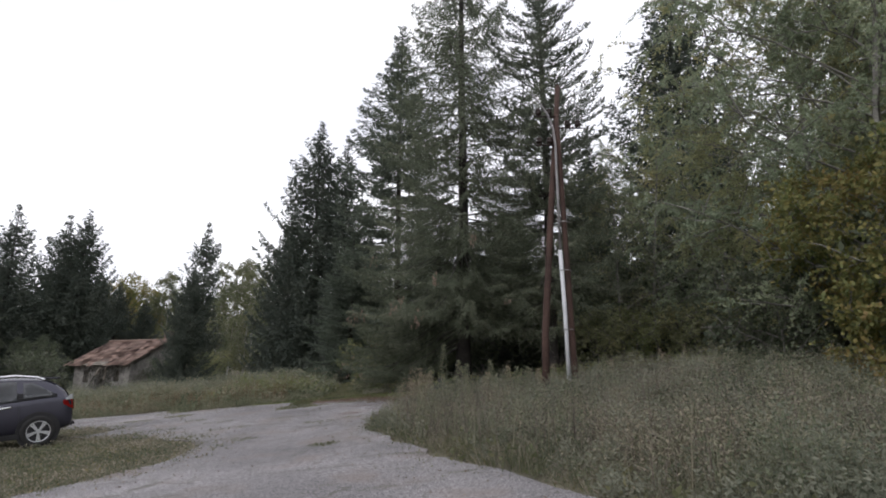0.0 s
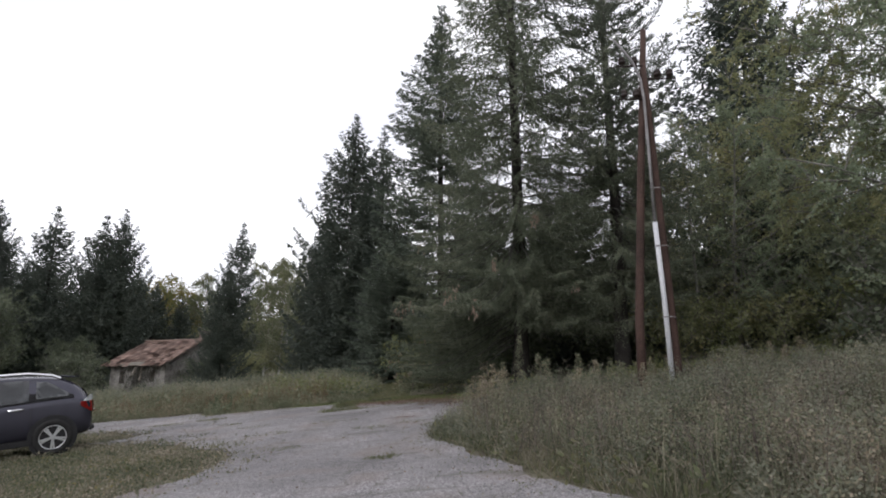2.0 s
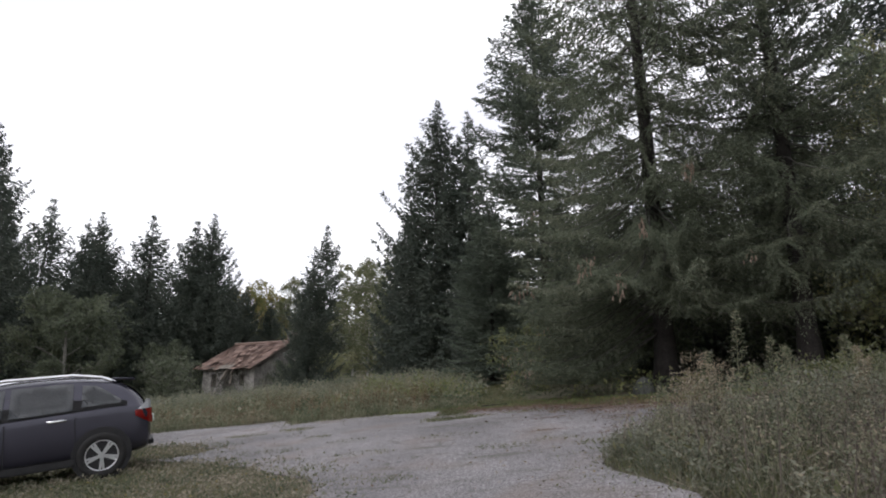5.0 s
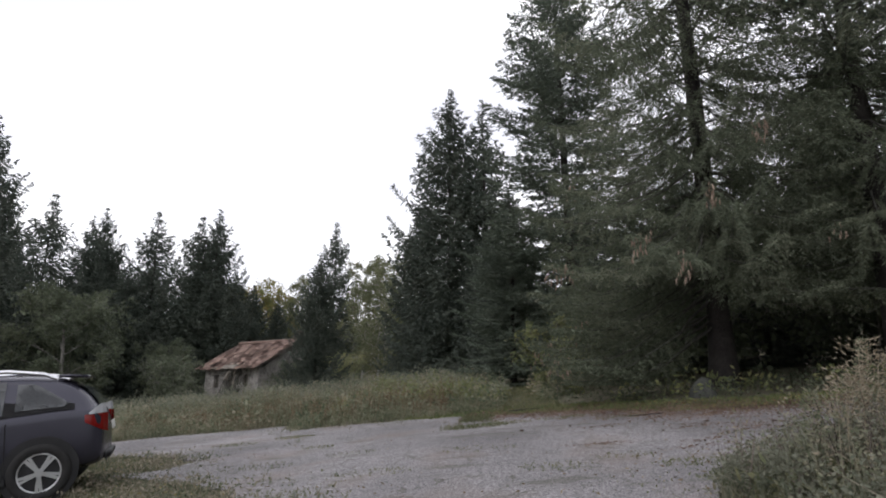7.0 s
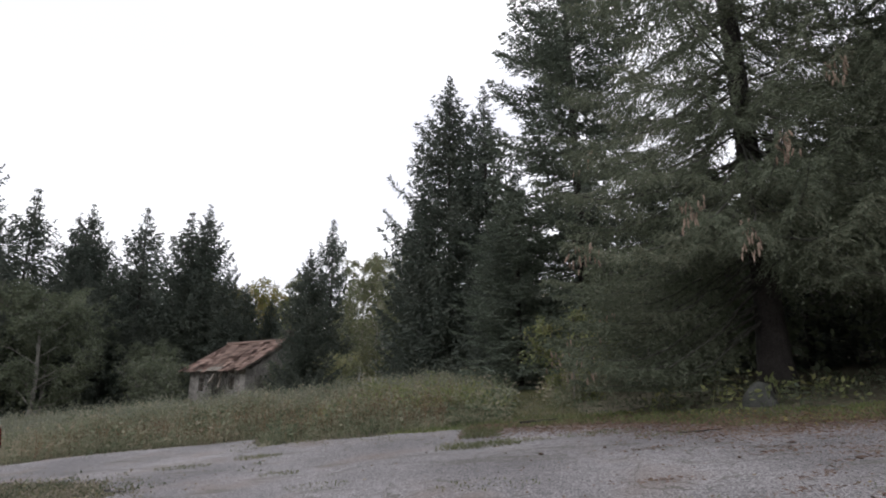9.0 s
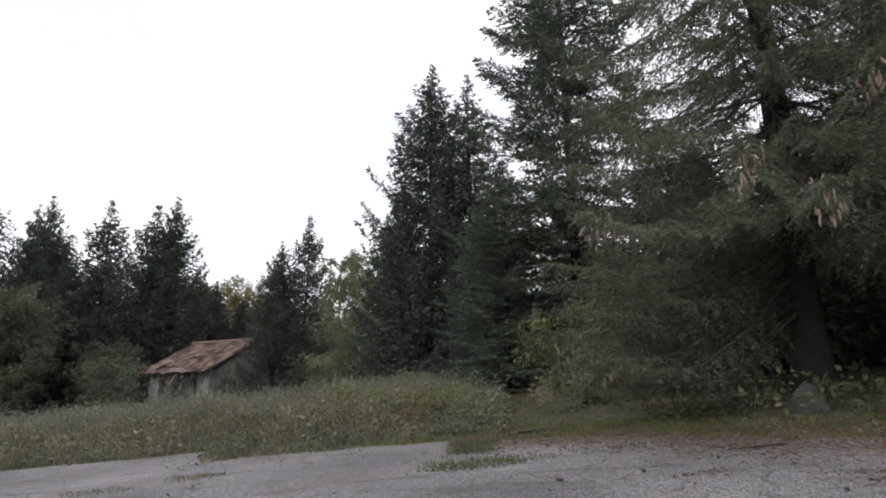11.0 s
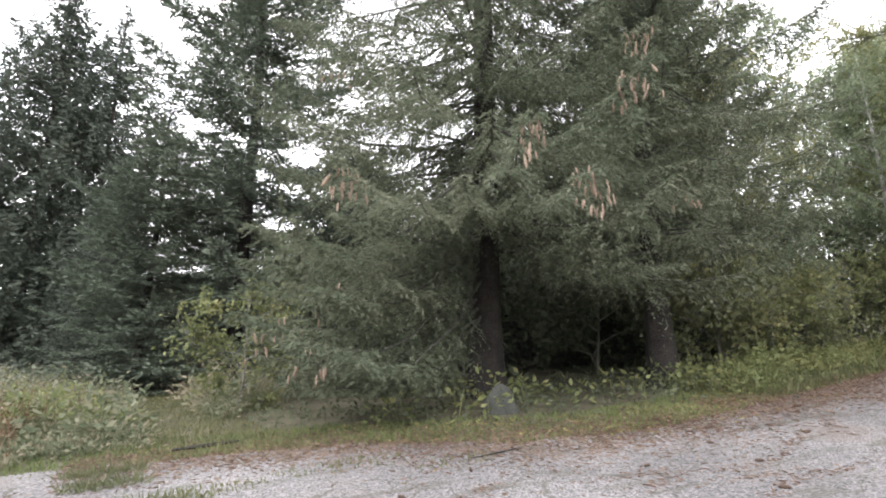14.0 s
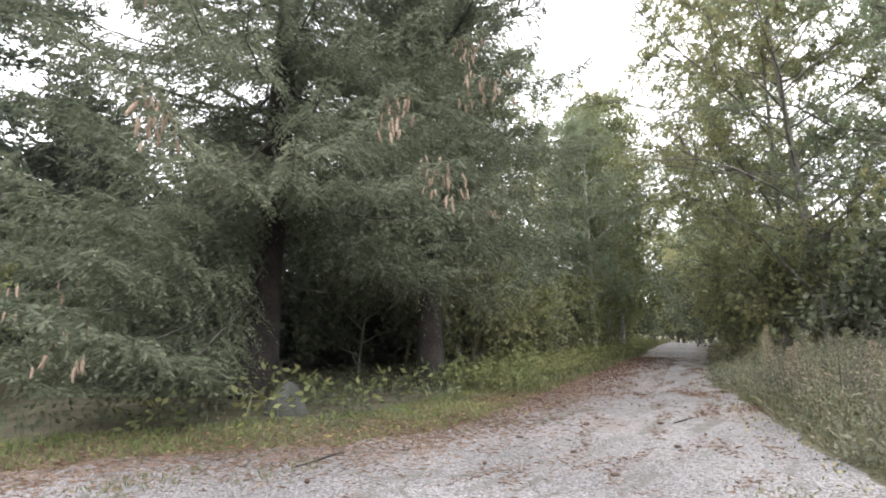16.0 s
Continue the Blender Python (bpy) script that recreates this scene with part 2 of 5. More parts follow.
def quads_mesh(name, verts, faces, mat, smooth=False):
    """A mesh from arrays of vertices and of four-cornered faces."""
    me = bpy.data.meshes.new(name)
    nv, nf = len(verts), len(faces)
    me.vertices.add(nv)
    me.vertices.foreach_set("co", np.asarray(verts, dtype=np.float32).ravel())
    me.loops.add(nf * 4)
    me.loops.foreach_set("vertex_index", np.asarray(faces, dtype=np.int32).ravel())
    me.polygons.add(nf)
    me.polygons.foreach_set("loop_start", np.arange(0, nf * 4, 4, dtype=np.int32))
    me.update(calc_edges=True)
    me.materials.append(mat)
    if smooth:
        me.shade_smooth()
    return me


def norm(a):
    return a / np.maximum(np.linalg.norm(a, axis=-1, keepdims=True), 1e-9)


def blades(base, way, width, crossed=True):
    """Thin pointed blades from base along way; crossed: two at right angles each."""
    d = norm(way)
    ref = np.where(np.abs(d[:, 2:3]) > 0.9, np.array([[1.0, 0, 0]]), np.array([[0, 0, 1.0]]))
    s = norm(np.cross(d, ref))
    u = np.cross(s, d)
    spin = rng.uniform(0, np.pi, (len(base), 1))
    s, u = s * np.cos(spin) + u * np.sin(spin), u * np.cos(spin) - s * np.sin(spin)
    mid, w = base + way * 0.42, width[:, None] / 2
    tip = base + way
    if crossed:
        v = np.stack([base, mid + s * w, tip, mid - s * w, mid + u * w, mid - u * w], 1)
        f = np.array([[0, 1, 2, 3], [0, 4, 2, 5]])
        k = 6
    else:
        v = np.stack([base, mid + s * w, tip, mid - s * w], 1)
        f = np.array([[0, 1, 2, 3]])
        k = 4
    faces = (np.arange(len(base))[:, None, None] * k + f[None]).reshape(-1, 4)
    return v.reshape(-1, 3), faces


def joined(pieces):
    vs, fs, o = [], [], 0
    for v, f in pieces:
        vs.append(v)
        fs.append(f + o)
        o += len(v)
    return np.concatenate(vs), np.concatenate(fs)


def tube(points, radii, sides=6):
    """A tapered tube along points."""
    p = np.asarray(points, float)
    t = norm(np.gradient(p, axis=0))
    ref = np.array([1.0, 0.13, 0.0]) if abs(t[0, 2]) > 0.8 else np.array([0, 0, 1.0])
    s = norm(np.cross(t, ref))
    u = np.cross(s, t)
    a = np.linspace(0, 2 * np.pi, sides, endpoint=False)
    r = np.asarray(radii, float)[:, None, None]
    v = p[:, None] + r * (s[:, None] * np.cos(a)[None, :, None] + u[:, None] * np.sin(a)[None, :, None])
    n = len(p)
    i, j = np.meshgrid(np.arange(n - 1), np.arange(sides), indexing="ij")
    f = np.stack([i * sides + j, i * sides + (j + 1) % sides, (i + 1) * sides + (j + 1) % sides, (i + 1) * sides + j], -1)
    return v.reshape(-1, 3), f.reshape(-1, 4)


rng = np.random.default_rng(7)


# ---- lie of the land ----
def plane(x, y):
    return -0.457 + 0.0911 * x + 0.0653 * y


def land(x, y):
    """Height of the ground: a gentle slope near the yard, flatter far out, a wooded hill behind."""
    x, y = np.asarray(x, float), np.asarray(y, float)
    xs = np.sign(x) * (np.minimum(np.abs(x), 25) + 25 * np.tanh(np.maximum(np.abs(x) - 25, 0) / 25))
    ys = np.sign(y) * (np.minimum(np.abs(y), 25) + 35 * np.tanh(np.maximum(np.abs(y) - 25, 0) / 35))
    h = -0.457 + 0.0911 * xs + 0.0653 * ys
    far = np.maximum(np.hypot(x, y) - 110, 0)
    hill = 0.23 * far * np.exp(-((far - 250) / 420) ** 2) * (0.75 + 0.25 * np.sin(x / 90 + 1.0))
    bumps = 0.03 * np.sin(x * 0.9 + 1.3) * np.sin(y * 0.7) * (np.hypot(x, y) < 80)
    return h + np.where(y > 0, hill, hill * 0.6) + bumps


def lift(x, y):
    """Swell of the verges above the asphalt."""
    x, y = np.asarray(x, float), np.asarray(y, float)
    return 0.22 * np.exp(-(((x - 6.0) / 2.2) ** 2 + ((y - 10.0) / 2.4) ** 2)) + 0.12 * np.exp(-(((x + 9.7) / 2.4) ** 2 + ((y - 12.2) / 2.0) ** 2))


def ground_z(x, y):
    return land(x, y) + lift(x, y)


def spaced(a, b, n, power):
    s = np.linspace(-1, 1, n)
    s = np.sign(s) * np.abs(s) ** power
    return a + b * s


gx, gy = spaced(-4, 1400, 240, 4.2), spaced(14, 1400, 240, 4.2)
X, Y = np.meshgrid(gx, gy, indexing="ij")
Z = ground_z(X, Y)
iv = np.arange(len(gx) * len(gy)).reshape(len(gx), len(gy))
gf = np.stack([iv[:-1, :-1], iv[1:, :-1], iv[1:, 1:], iv[:-1, 1:]], -1).reshape(-1, 4)
ground = new("ground", quads_mesh("ground", np.stack([X, Y, Z], -1).reshape(-1, 3), gf, SOIL, True))
tagged(ground, "weedy sloping soil ground of a forest clearing", "ground", kind="structure")

# the asphalt yard and the lane that leaves it to the east, as outlines on the ground
YARD = [(3.2, 1.5), (2.6, 4.2), (2.05, 5.7), (1.4, 7.05), (0.46, 8.5), (-0.35, 10.2), (-1.15, 11.9), (-0.75, 13.1), (0.9, 13.75), (2.7, 14.4), (5.0, 15.1), (7.7, 15.95), (14, 17.1),
        (24, 18.9), (40, 21.3), (52, 23.5), (52, 26.0), (38.2, 23.9), (22.7, 21.1), (16.4, 19.7), (10.5, 18.9), (4.7, 17.9), (1.4, 17.35), (-0.4, 17.7), (-1.9, 18.9), (-3.1, 19.35), (-4.8, 19.6),
        (-6.8, 19.45), (-8.5, 19.5), (-9.0, 19.9), (-9.6, 20.9), (-11.5, 20.6), (-13.6, 20.1), (-19, 18.2), (-26, 15.5), (-26, 13.0), (-19, 15.6), (-13, 17.6), (-10.4, 17.0), (-8.5, 15.95), (-8.7, 15.2), (-9.6, 14.9), (-7.6, 14.3), (-6.3, 13.35), (-4.75, 12.2),
        (-4.3, 10.9), (-4.35, 10.0), (-4.9, 9.0), (-6.0, 8.0), (-7.5, 5), (-8.5, 1), (-9, -6), (-9, -16), (3.4, -16), (3.6, -6)]


def inside(x, y, poly):
    """Which points lie within an outline."""
    hit = np.zeros(np.shape(x), bool)
    px, py = poly[-1]
    for qx, qy in poly:
        cross = ((qy > y) != (py > y)) & (x < (px - qx) * (y - qy) / (py - qy + 1e-12) + qx)
        hit ^= cross
        px, py = qx, qy
    return hit


def edge_distance(x, y, poly):
    d = np.full(np.shape(x), 1e9)
    px, py = poly[-1]
    for qx, qy in poly:
        ex, ey = qx - px, qy - py
        t = np.clip(((x - px) * ex + (y - py) * ey) / (ex * ex + ey * ey), 0, 1)
        d = np.minimum(d, np.hypot(x - px - t * ex, y - py - t * ey))
        px, py = qx, qy
    return d


def crooked(poly, step=0.22, amount=0.11):
    """The outline broken into short crooked stretches."""
    out = []
    n = len(poly)
    for i in range(n):
        a, b = Vector(poly[i]), Vector(poly[(i + 1) % n])
        k = max(1, int((b - a).length / step))
        for j in range(k):
            p = a.lerp(b, j / k)
            w = noise.noise_vector((p.x * 1.7, p.y * 1.7, 0)) * amount * 1.6 + noise.noise_vector((p.x * 6, p.y * 6, 3)) * amount * 0.5
            out.append((p.x + w.x, p.y + w.y))
    return out


def slab(name, poly, mat, thick, label, category):
    """A thin sheet with crooked edges that follows the ground."""
    ring = crooked(poly)
    n = len(ring)
    cell = [(x, y) for x in np.arange(-26, 52, 0.8) for y in np.arange(-16, 27, 0.8)]
    px, py = np.array([c[0] for c in cell]), np.array([c[1] for c in cell])
    ok = inside(px, py, poly) & (edge_distance(px, py, poly) > 0.4)
    pts = [Vector(p) for p in ring] + [Vector((x, y)) for x, y in zip(px[ok], py[ok])]
    out = geometry.delaunay_2d_cdt(pts, [(i, (i + 1) % n) for i in range(n)], [list(range(n))], 1, 1e-5)
    bm = bmesh.new()
    tops = [bm.verts.new((v.x, v.y, 0)) for v in out[0]]
    for f in out[2]:
        bm.faces.new([tops[i] for i in f])
    low = bmesh.ops.extrude_face_region(bm, geom=bm.faces[:])
    for v in low["geom"]:
        if isinstance(v, bmesh.types.BMVert):
            v.co.z = 1
    for v in bm.verts:
        top = v.co.z > 0.5
        v.co.z = float(land(v.co.x, v.co.y)) + (thick if top else -0.05)
    bmesh.ops.recalc_face_normals(bm, faces=bm.faces[:])
    ob = part(name, bm, mat)
    return tagged(ob, label, category, kind="structure")


road = slab("road", YARD, ASPHALT, 0.03, "worn grey cracked asphalt yard and lane with broken edges", "road")


# ---- trees ----
def thing(name, x, y, label, category, group="", sink=0.05, z=None):
    ob = new(name)
    ob.location = (x, y, float(ground_z(x, y)) - sink if z is None else z)
    return tagged(ob, label, category, group)


def trunk_mesh(h, r, sides=10, lean=(0, 0), wobble=0.05, mat=None, flare=1.5):
    z = np.array([0, 0.03, 0.08, 0.2, 0.4, 0.6, 0.8, 0.93, 1.0]) * h
    s = z / h
    p = np.stack([lean[0] * s * s + wobble * np.sin(s * 7), lean[1] * s * s + wobble * np.cos(s * 6) - wobble, z], 1)
    rad = r * (1 - s) ** 0.8 + 0.012
    rad[0] *= flare
    rad[1] *= 1 + (flare - 1) * 0.4
    v, f = tube(p, rad, sides)
    return quads_mesh("trunk", v, f, mat or BARK, True)


def dress(p, L, space, shoot, step, twig_len, twig_w, hang, shed=0.1, lift_up=0.0):
    """Twigs of one limb: side shoots spring from both flanks, sink by hang, and carry short twigs all along."""
    n = max(4, int(L * (1 - shed) / space))
    s = np.linspace(0, 1, len(p))
    u = np.clip(np.linspace(shed, 1, n) + rng.normal(0, 0.35 / n, n), shed, 1)
    at = np.stack([np.interp(u, s, p[:, i]) for i in range(3)], 1)
    g = norm(np.gradient(p, axis=0))
    tang = norm(np.stack([np.interp(u, s, g[:, i]) for i in range(3)], 1))
    flank = norm(np.cross(tang, [0, 0, 1.0])) * np.where(np.arange(n) % 2, 1, -1)[:, None]
    ln = shoot * np.minimum(1, (1.06 - u) / 0.4) ** 0.7 * np.minimum(1, 0.5 + 1.6 * u) * min(1.0, 0.16 + L * 0.42) * rng.uniform(0.5, 1.2, n)
    d0 = norm(tang * rng.uniform(0.5, 1.0, n)[:, None] + flank * rng.uniform(0.5, 1.1, n)[:, None] + rng.normal(0, 0.15, (n, 3)) + [0, 0, lift_up])
    k = max(3, int(shoot / step))
    q = np.linspace(0.08, 1, k)[None, :] * np.ones((n, 1)) + rng.uniform(-0.3 / k, 0.3 / k, (n, k))
    sink = (hang * rng.uniform(0.5, 1.3, n))[:, None]
    pos = at[:, None] + d0[:, None] * (ln[:, None] * q * (1 - 0.3 * np.minimum(sink, 1) * q))[..., None]
    pos[..., 2] -= sink * ln[:, None] * q ** 1.5
    way = d0[:, None] * (1 - 0.5 * np.minimum(sink, 1)[..., None] * q[..., None])
    way = np.broadcast_to(way, (n, k, 3)).copy()
    way[..., 2] -= 1.3 * sink * q ** 0.5
    way = norm(way)
    out = norm(np.cross(way, [0.02, 0.03, 1.0])) * np.where(np.arange(k) % 2, 1, -1)[None, :, None]
    tw = way * 0.9 + out * rng.uniform(0.3, 1.0, (n, k, 1)) + rng.normal(0, 0.28, (n, k, 3)) + np.array([0, 0, lift_up * 0.8])
    tl = twig_len * rng.uniform(0.6, 1.3, (n, k)) * (1.15 - 0.5 * q)
    return pos.reshape(-1, 3), (norm(tw) * tl[..., None]).reshape(-1, 3), twig_w * rng.uniform(0.7, 1.3, n * k)


def conifer(h, radius, clear, whorl, per, spray, droop, upturn, power=0.8, low_taper=0.0, needles=None, gap=0.0, limb_r=0.035, boughs=(), top=None, rise=0.55, fine_to=None, rough=None, lift_up=0.0, tip=True, cone=9.0):
    """Meshes of a conifer's limbs and needles. spray: space, shoot, step, twig length, twig width, hang; droop: how far limbs sink at the tip, per metre; boughs: ends of great limbs."""
    limbs, got = [], []
    z = clear
    while z < (top or h) - 0.25:
        f = (z - clear) / (h - clear)
        reach = min(radius * (1 - f) ** power, cone * (h - z)) * min(1.0, 1 - low_taper * max(0, 1 - f * 5))
        n = max(3, int(per * (1 - 0.4 * f)))
        turn = rng.uniform(0, 6.28)
        lean_in = rng.uniform(0.86, 1.12)
        for k in range(n):
            if rng.random() < gap:
                continue
            a = turn + 6.283 * k / n + rng.normal(0, 0.22)
            L = max(0.14, reach * lean_in * rng.uniform(0.62, 1.12))
            z0 = z + rng.normal(0, whorl * 0.38)
            s = np.linspace(0, 1, 8)
            zz = z0 + (rise * (f + 0.05) - 0.05) * L * s - droop * L * s ** 1.4 * (1 - 0.7 * f) + upturn * L * np.maximum(s - 0.5, 0) ** 2 * 2.2
            zz = np.maximum(zz, 0.2 + 0.2 * s)
            bend = rng.normal(0, 0.12)
            p = np.stack([np.cos(a) * L * s - np.sin(a) * bend * L * s * s, np.sin(a) * L * s + np.cos(a) * bend * L * s * s, zz], 1)
            if L > 0.4:
                limbs.append(tube(p, limb_r * (0.35 + 0.3 * L / radius) * (1.05 - s), 4))
            use = rough if (fine_to is not None and z0 > fine_to) else spray
            if L < 0.9:
                use = (*use[:3], use[3] * (0.55 + 0.5 * L), use[4] * (0.6 + 0.45 * L), use[5])
            got.append(dress(p, L, *use, shed=0.05 if L < 1 else 0.12, lift_up=lift_up))
        z += whorl * rng.uniform(0.8, 1.2) * (1 - 0.3 * f)
    for bx, by, bz, z0 in boughs:
        L = math.hypot(bx, by)
        s = np.linspace(0, 1, 10)
        p = np.stack([bx * s, by * s, z0 + (bz - z0) * s - 0.12 * L * np.sin(s ** 1.3 * 3.14)], 1)
        p[1:-1] += rng.normal(0, 0.03, (8, 3))
        limbs.append(tube(p, limb_r * 0.5 * (1.08 - s), 5))
        got.append(dress(p, L, *FINER, shed=0.25))
    if tip:
        m = 16
        got.append((np.stack([np.zeros(m), np.zeros(m), np.linspace(h - 0.9, h, m)], 1), norm(rng.normal(0, 0.4, (m, 3)) + [0, 0, 0.9]) * spray[3] * 0.7, np.full(m, spray[4] * 0.5)))
    base = np.concatenate([g[0] for g in got])
    base[:, 2] = np.maximum(base[:, 2], 0.12)
    v, fa = blades(base, np.concatenate([g[1] for g in got]), np.concatenate([g[2] for g in got]), False)
    lv, lf = joined(limbs)
    return quads_mesh("limbs", lv, lf, TWIG, True), quads_mesh("needles", v, fa, needles or SPRUCE)


def plant_conifer(name, x, y, label, trunk_r, meshes, h, mat=None, group="", turn=0.0, tall=1.0, lean=(0, 0)):
    t = thing(name, x, y, label, "tree", group)
    t.rotation_euler.z = turn
    t.scale = (1, 1, tall)
    lnk("trunk", trunk_mesh(h, trunk_r, 12, lean, mat=mat), t)
    tagged(lnk("branch_frame", meshes[0], t), kind="stuff")
    lnk("crown", meshes[1], t)
    return t


def place_conifer(name, x, y, top, label, kind, group="", turn=0.0, wide=1.0):
    """A copy of a made conifer, scaled so that its tip stands at height top."""
    h, r, meshes = kind
    t = thing(name, x, y, label, "tree", group)
    k = (top - t.location.z) / h
    t.scale = (k * wide, k * wide, k)
    t.rotation_euler.z = turn
    lnk("trunk", kind_trunk(h, r), t)
    tagged(lnk("branch_frame", meshes[0], t), kind="stuff")
    lnk("crown", meshes[1], t)
    return t


TRUNKS = {}


def kind_trunk(h, r):
    if (h, r) not in TRUNKS:
        TRUNKS[h, r] = trunk_mesh(h, r, 9)
    return TRUNKS[h, r]


FINER = (0.026, 0.58, 0.036, 0.088, 0.019, 0.6)
# the great spruce and the pine by the lane; the ends of the boughs that carry cones, from the foot of the trunk
CONE_BOUGHS = [(-3.9, -3.6, 2.4, 4.4), (-2.4, -4.95, 2.6, 5.1), (-1.65, -5.0, 2.2, 4.8), (-1.15, -5.2, 3.4, 5.2), (0.2, -4.1, 5.0, 6.4), (-3.7, -2.3, 4.5, 6.2),
               (-4.3, -2.3, 0.9, 2.8), (-4.0, -2.9, 0.65, 2.4), (-3.1, -0.5, 0.7, 2.4), (1.5, -3.7, 3.0, 4.4), (-3.5, -1.5, 1.5, 3.2), (-3.7, -2.6, 1.8, 3.6), (-4.4, -1.3, 1.1, 3.0), (-3.7, -1.4, 0.4, 1.9),
               (-4.0, -1.7, 5.1, 6.8), (-3.6, -3.1, 3.9, 5.8), (-4.2, -0.5, 4.3, 6.2), (-3.0, -3.5, 5.5, 7.2), (-3.8, 0.2, 5.5, 7.4), (-3.75, -2.74, 1.25, 3.0), (-3.4, -3.83, 3.8, 5.6), (-3.4, -3.1, 0.5, 2.2)]
skirt = [(q * math.cos(radians(a)), q * math.sin(radians(a)), z, z + 1.1 + 0.2 * z) for q, a, z in
         ((4.4, 208, 0.3), (4.6, 203, 1.4), (4.3, 214, 1.2), (4.5, 217, 2.1), (3.9, 205, 0.5), (4.2, 195, 0.6), (4.5, 208, 2.8), (4.1, 228, 2.4), (3.6, 187, 1.7), (4.6, 199, 2.2), (3.4, 197, 0.3), (4.2, 211, 1.7),
          (3.6, 222, 0.4), (3.9, 220, 1.5), (4.2, 236, 2.5), (4.0, 180, 1.0), (4.2, 172, 2.2), (3.9, 190, 3.3))]
lane_side = [(q * math.cos(radians(a)), q * math.sin(radians(a)), z, z + 1.3 + 0.12 * z) for q, a, z in
             ((3.2, 236, 2.7), (3.6, 246, 2.5), (3.0, 262, 2.1), (3.4, 272, 1.8), (3.0, 282, 2.2), (3.5, 292, 1.9), (3.3, 304, 2.1), (3.6, 318, 1.9), (3.8, 241, 3.5), (3.4, 252, 3.7), (3.9, 263, 3.4), (3.5, 276, 3.6),
              (3.9, 288, 3.3), (3.3, 300, 3.8), (3.7, 313, 3.4), (3.6, 249, 4.6), (3.8, 270, 4.5), (3.5, 285, 4.8), (3.7, 306, 4.4), (3.4, 232, 4.8))]
FINE = (0.032, 0.72, 0.05, 0.125, 0.024, 1.0)
COARSE = (0.052, 0.7, 0.085, 0.2, 0.046, 1.0)
big_a = conifer(21.5, 4.6, 3.0, 0.42, 7, FINE, 0.30, 0.4, 0.35, cone=0.36, low_taper=0.1, gap=0.17, limb_r=0.06, boughs=CONE_BOUGHS + skirt + lane_side, fine_to=8.5, rough=COARSE)
spruce_a = plant_conifer("spruce_tree", 1.4, 21.4, "tall dark spruce with drooping lichen-hung boughs and hanging cones", 0.26, big_a, 21.5)
PINE_BX = [(1.2, -3.0, 3.4, 4.6), (2.6, -2.0, 3.2, 4.4), (-0.6, -3.2, 3.6, 5.0), (3.2, -0.6, 3.6, 4.8), (0.4, -3.4, 4.6, 5.8), (2.0, -2.9, 5.0, 6.2), (-1.2, -2.4, 3.0, 4.2), (3.3, -1.2, 5.6, 6.6), (1.6, -2.2, 2.5, 3.6), (2.9, 0.4, 2.9, 3.9)]
low_b = conifer(17.0, 3.5, 2.8, 0.36, 7, FINE, 0.26, 0.4, 0.5, low_taper=0.2, gap=0.14, limb_r=0.05, boughs=PINE_BX, top=8.0, tip=False)
top_b = conifer(16.6, 2.9, 7.0, 0.48, 7, (0.05, 0.55, 0.075, 0.2, 0.052, -0.12), 0.05, 0.4, 0.3, cone=0.75, low_taper=0.1, needles=PINE, gap=0.18, limb_r=0.06, rise=0.55, lift_up=0.3)
pine_b = plant_conifer("pine_tree", 4.63, 20.4, "tall open-crowned conifer with upturned clumpy boughs beside the lane", 0.24, top_b, 16.4, turn=1.1)
tagged(lnk("lower_branch_frame", low_b[0], pine_b), kind="stuff")
low_b[0].transform(Matrix.Rotation(-1.1, 4, "Z"))
low_b[1].transform(Matrix.Rotation(-1.1, 4, "Z"))
lnk("lower_crown", low_b[1], pine_b)
fir_m = conifer(21.5, 4.4, 0.3, 0.54, 8, (0.055, 0.85, 0.09, 0.22, 0.062, 0.15), 0.22, 0.35, 0.35, cone=0.32, needles=FIR, gap=0.06, limb_r=0.05, rise=0.4)
fir_a = plant_conifer("fir_tree", -1.95, 30.0, "tall bluish-green fir with layered level boughs", 0.2, fir_m, 21.5, turn=0.3)

place_conifer("fir_tree", -4.3, 29.4, 9.2, "young bluish-green fir with boughs to the ground", (21.5, 0.2, fir_m), "", 2.0, 1.5)
FAR = (0.075, 0.72, 0.14, 0.34, 0.1, 0.7)
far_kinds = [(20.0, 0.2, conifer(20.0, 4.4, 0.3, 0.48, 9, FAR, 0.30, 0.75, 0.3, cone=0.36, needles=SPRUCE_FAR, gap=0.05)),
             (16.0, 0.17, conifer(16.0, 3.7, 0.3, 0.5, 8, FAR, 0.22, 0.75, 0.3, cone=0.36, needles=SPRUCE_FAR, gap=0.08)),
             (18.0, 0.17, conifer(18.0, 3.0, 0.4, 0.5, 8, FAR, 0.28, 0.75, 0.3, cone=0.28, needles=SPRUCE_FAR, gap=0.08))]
BACK = "dark spruces round the clearing"
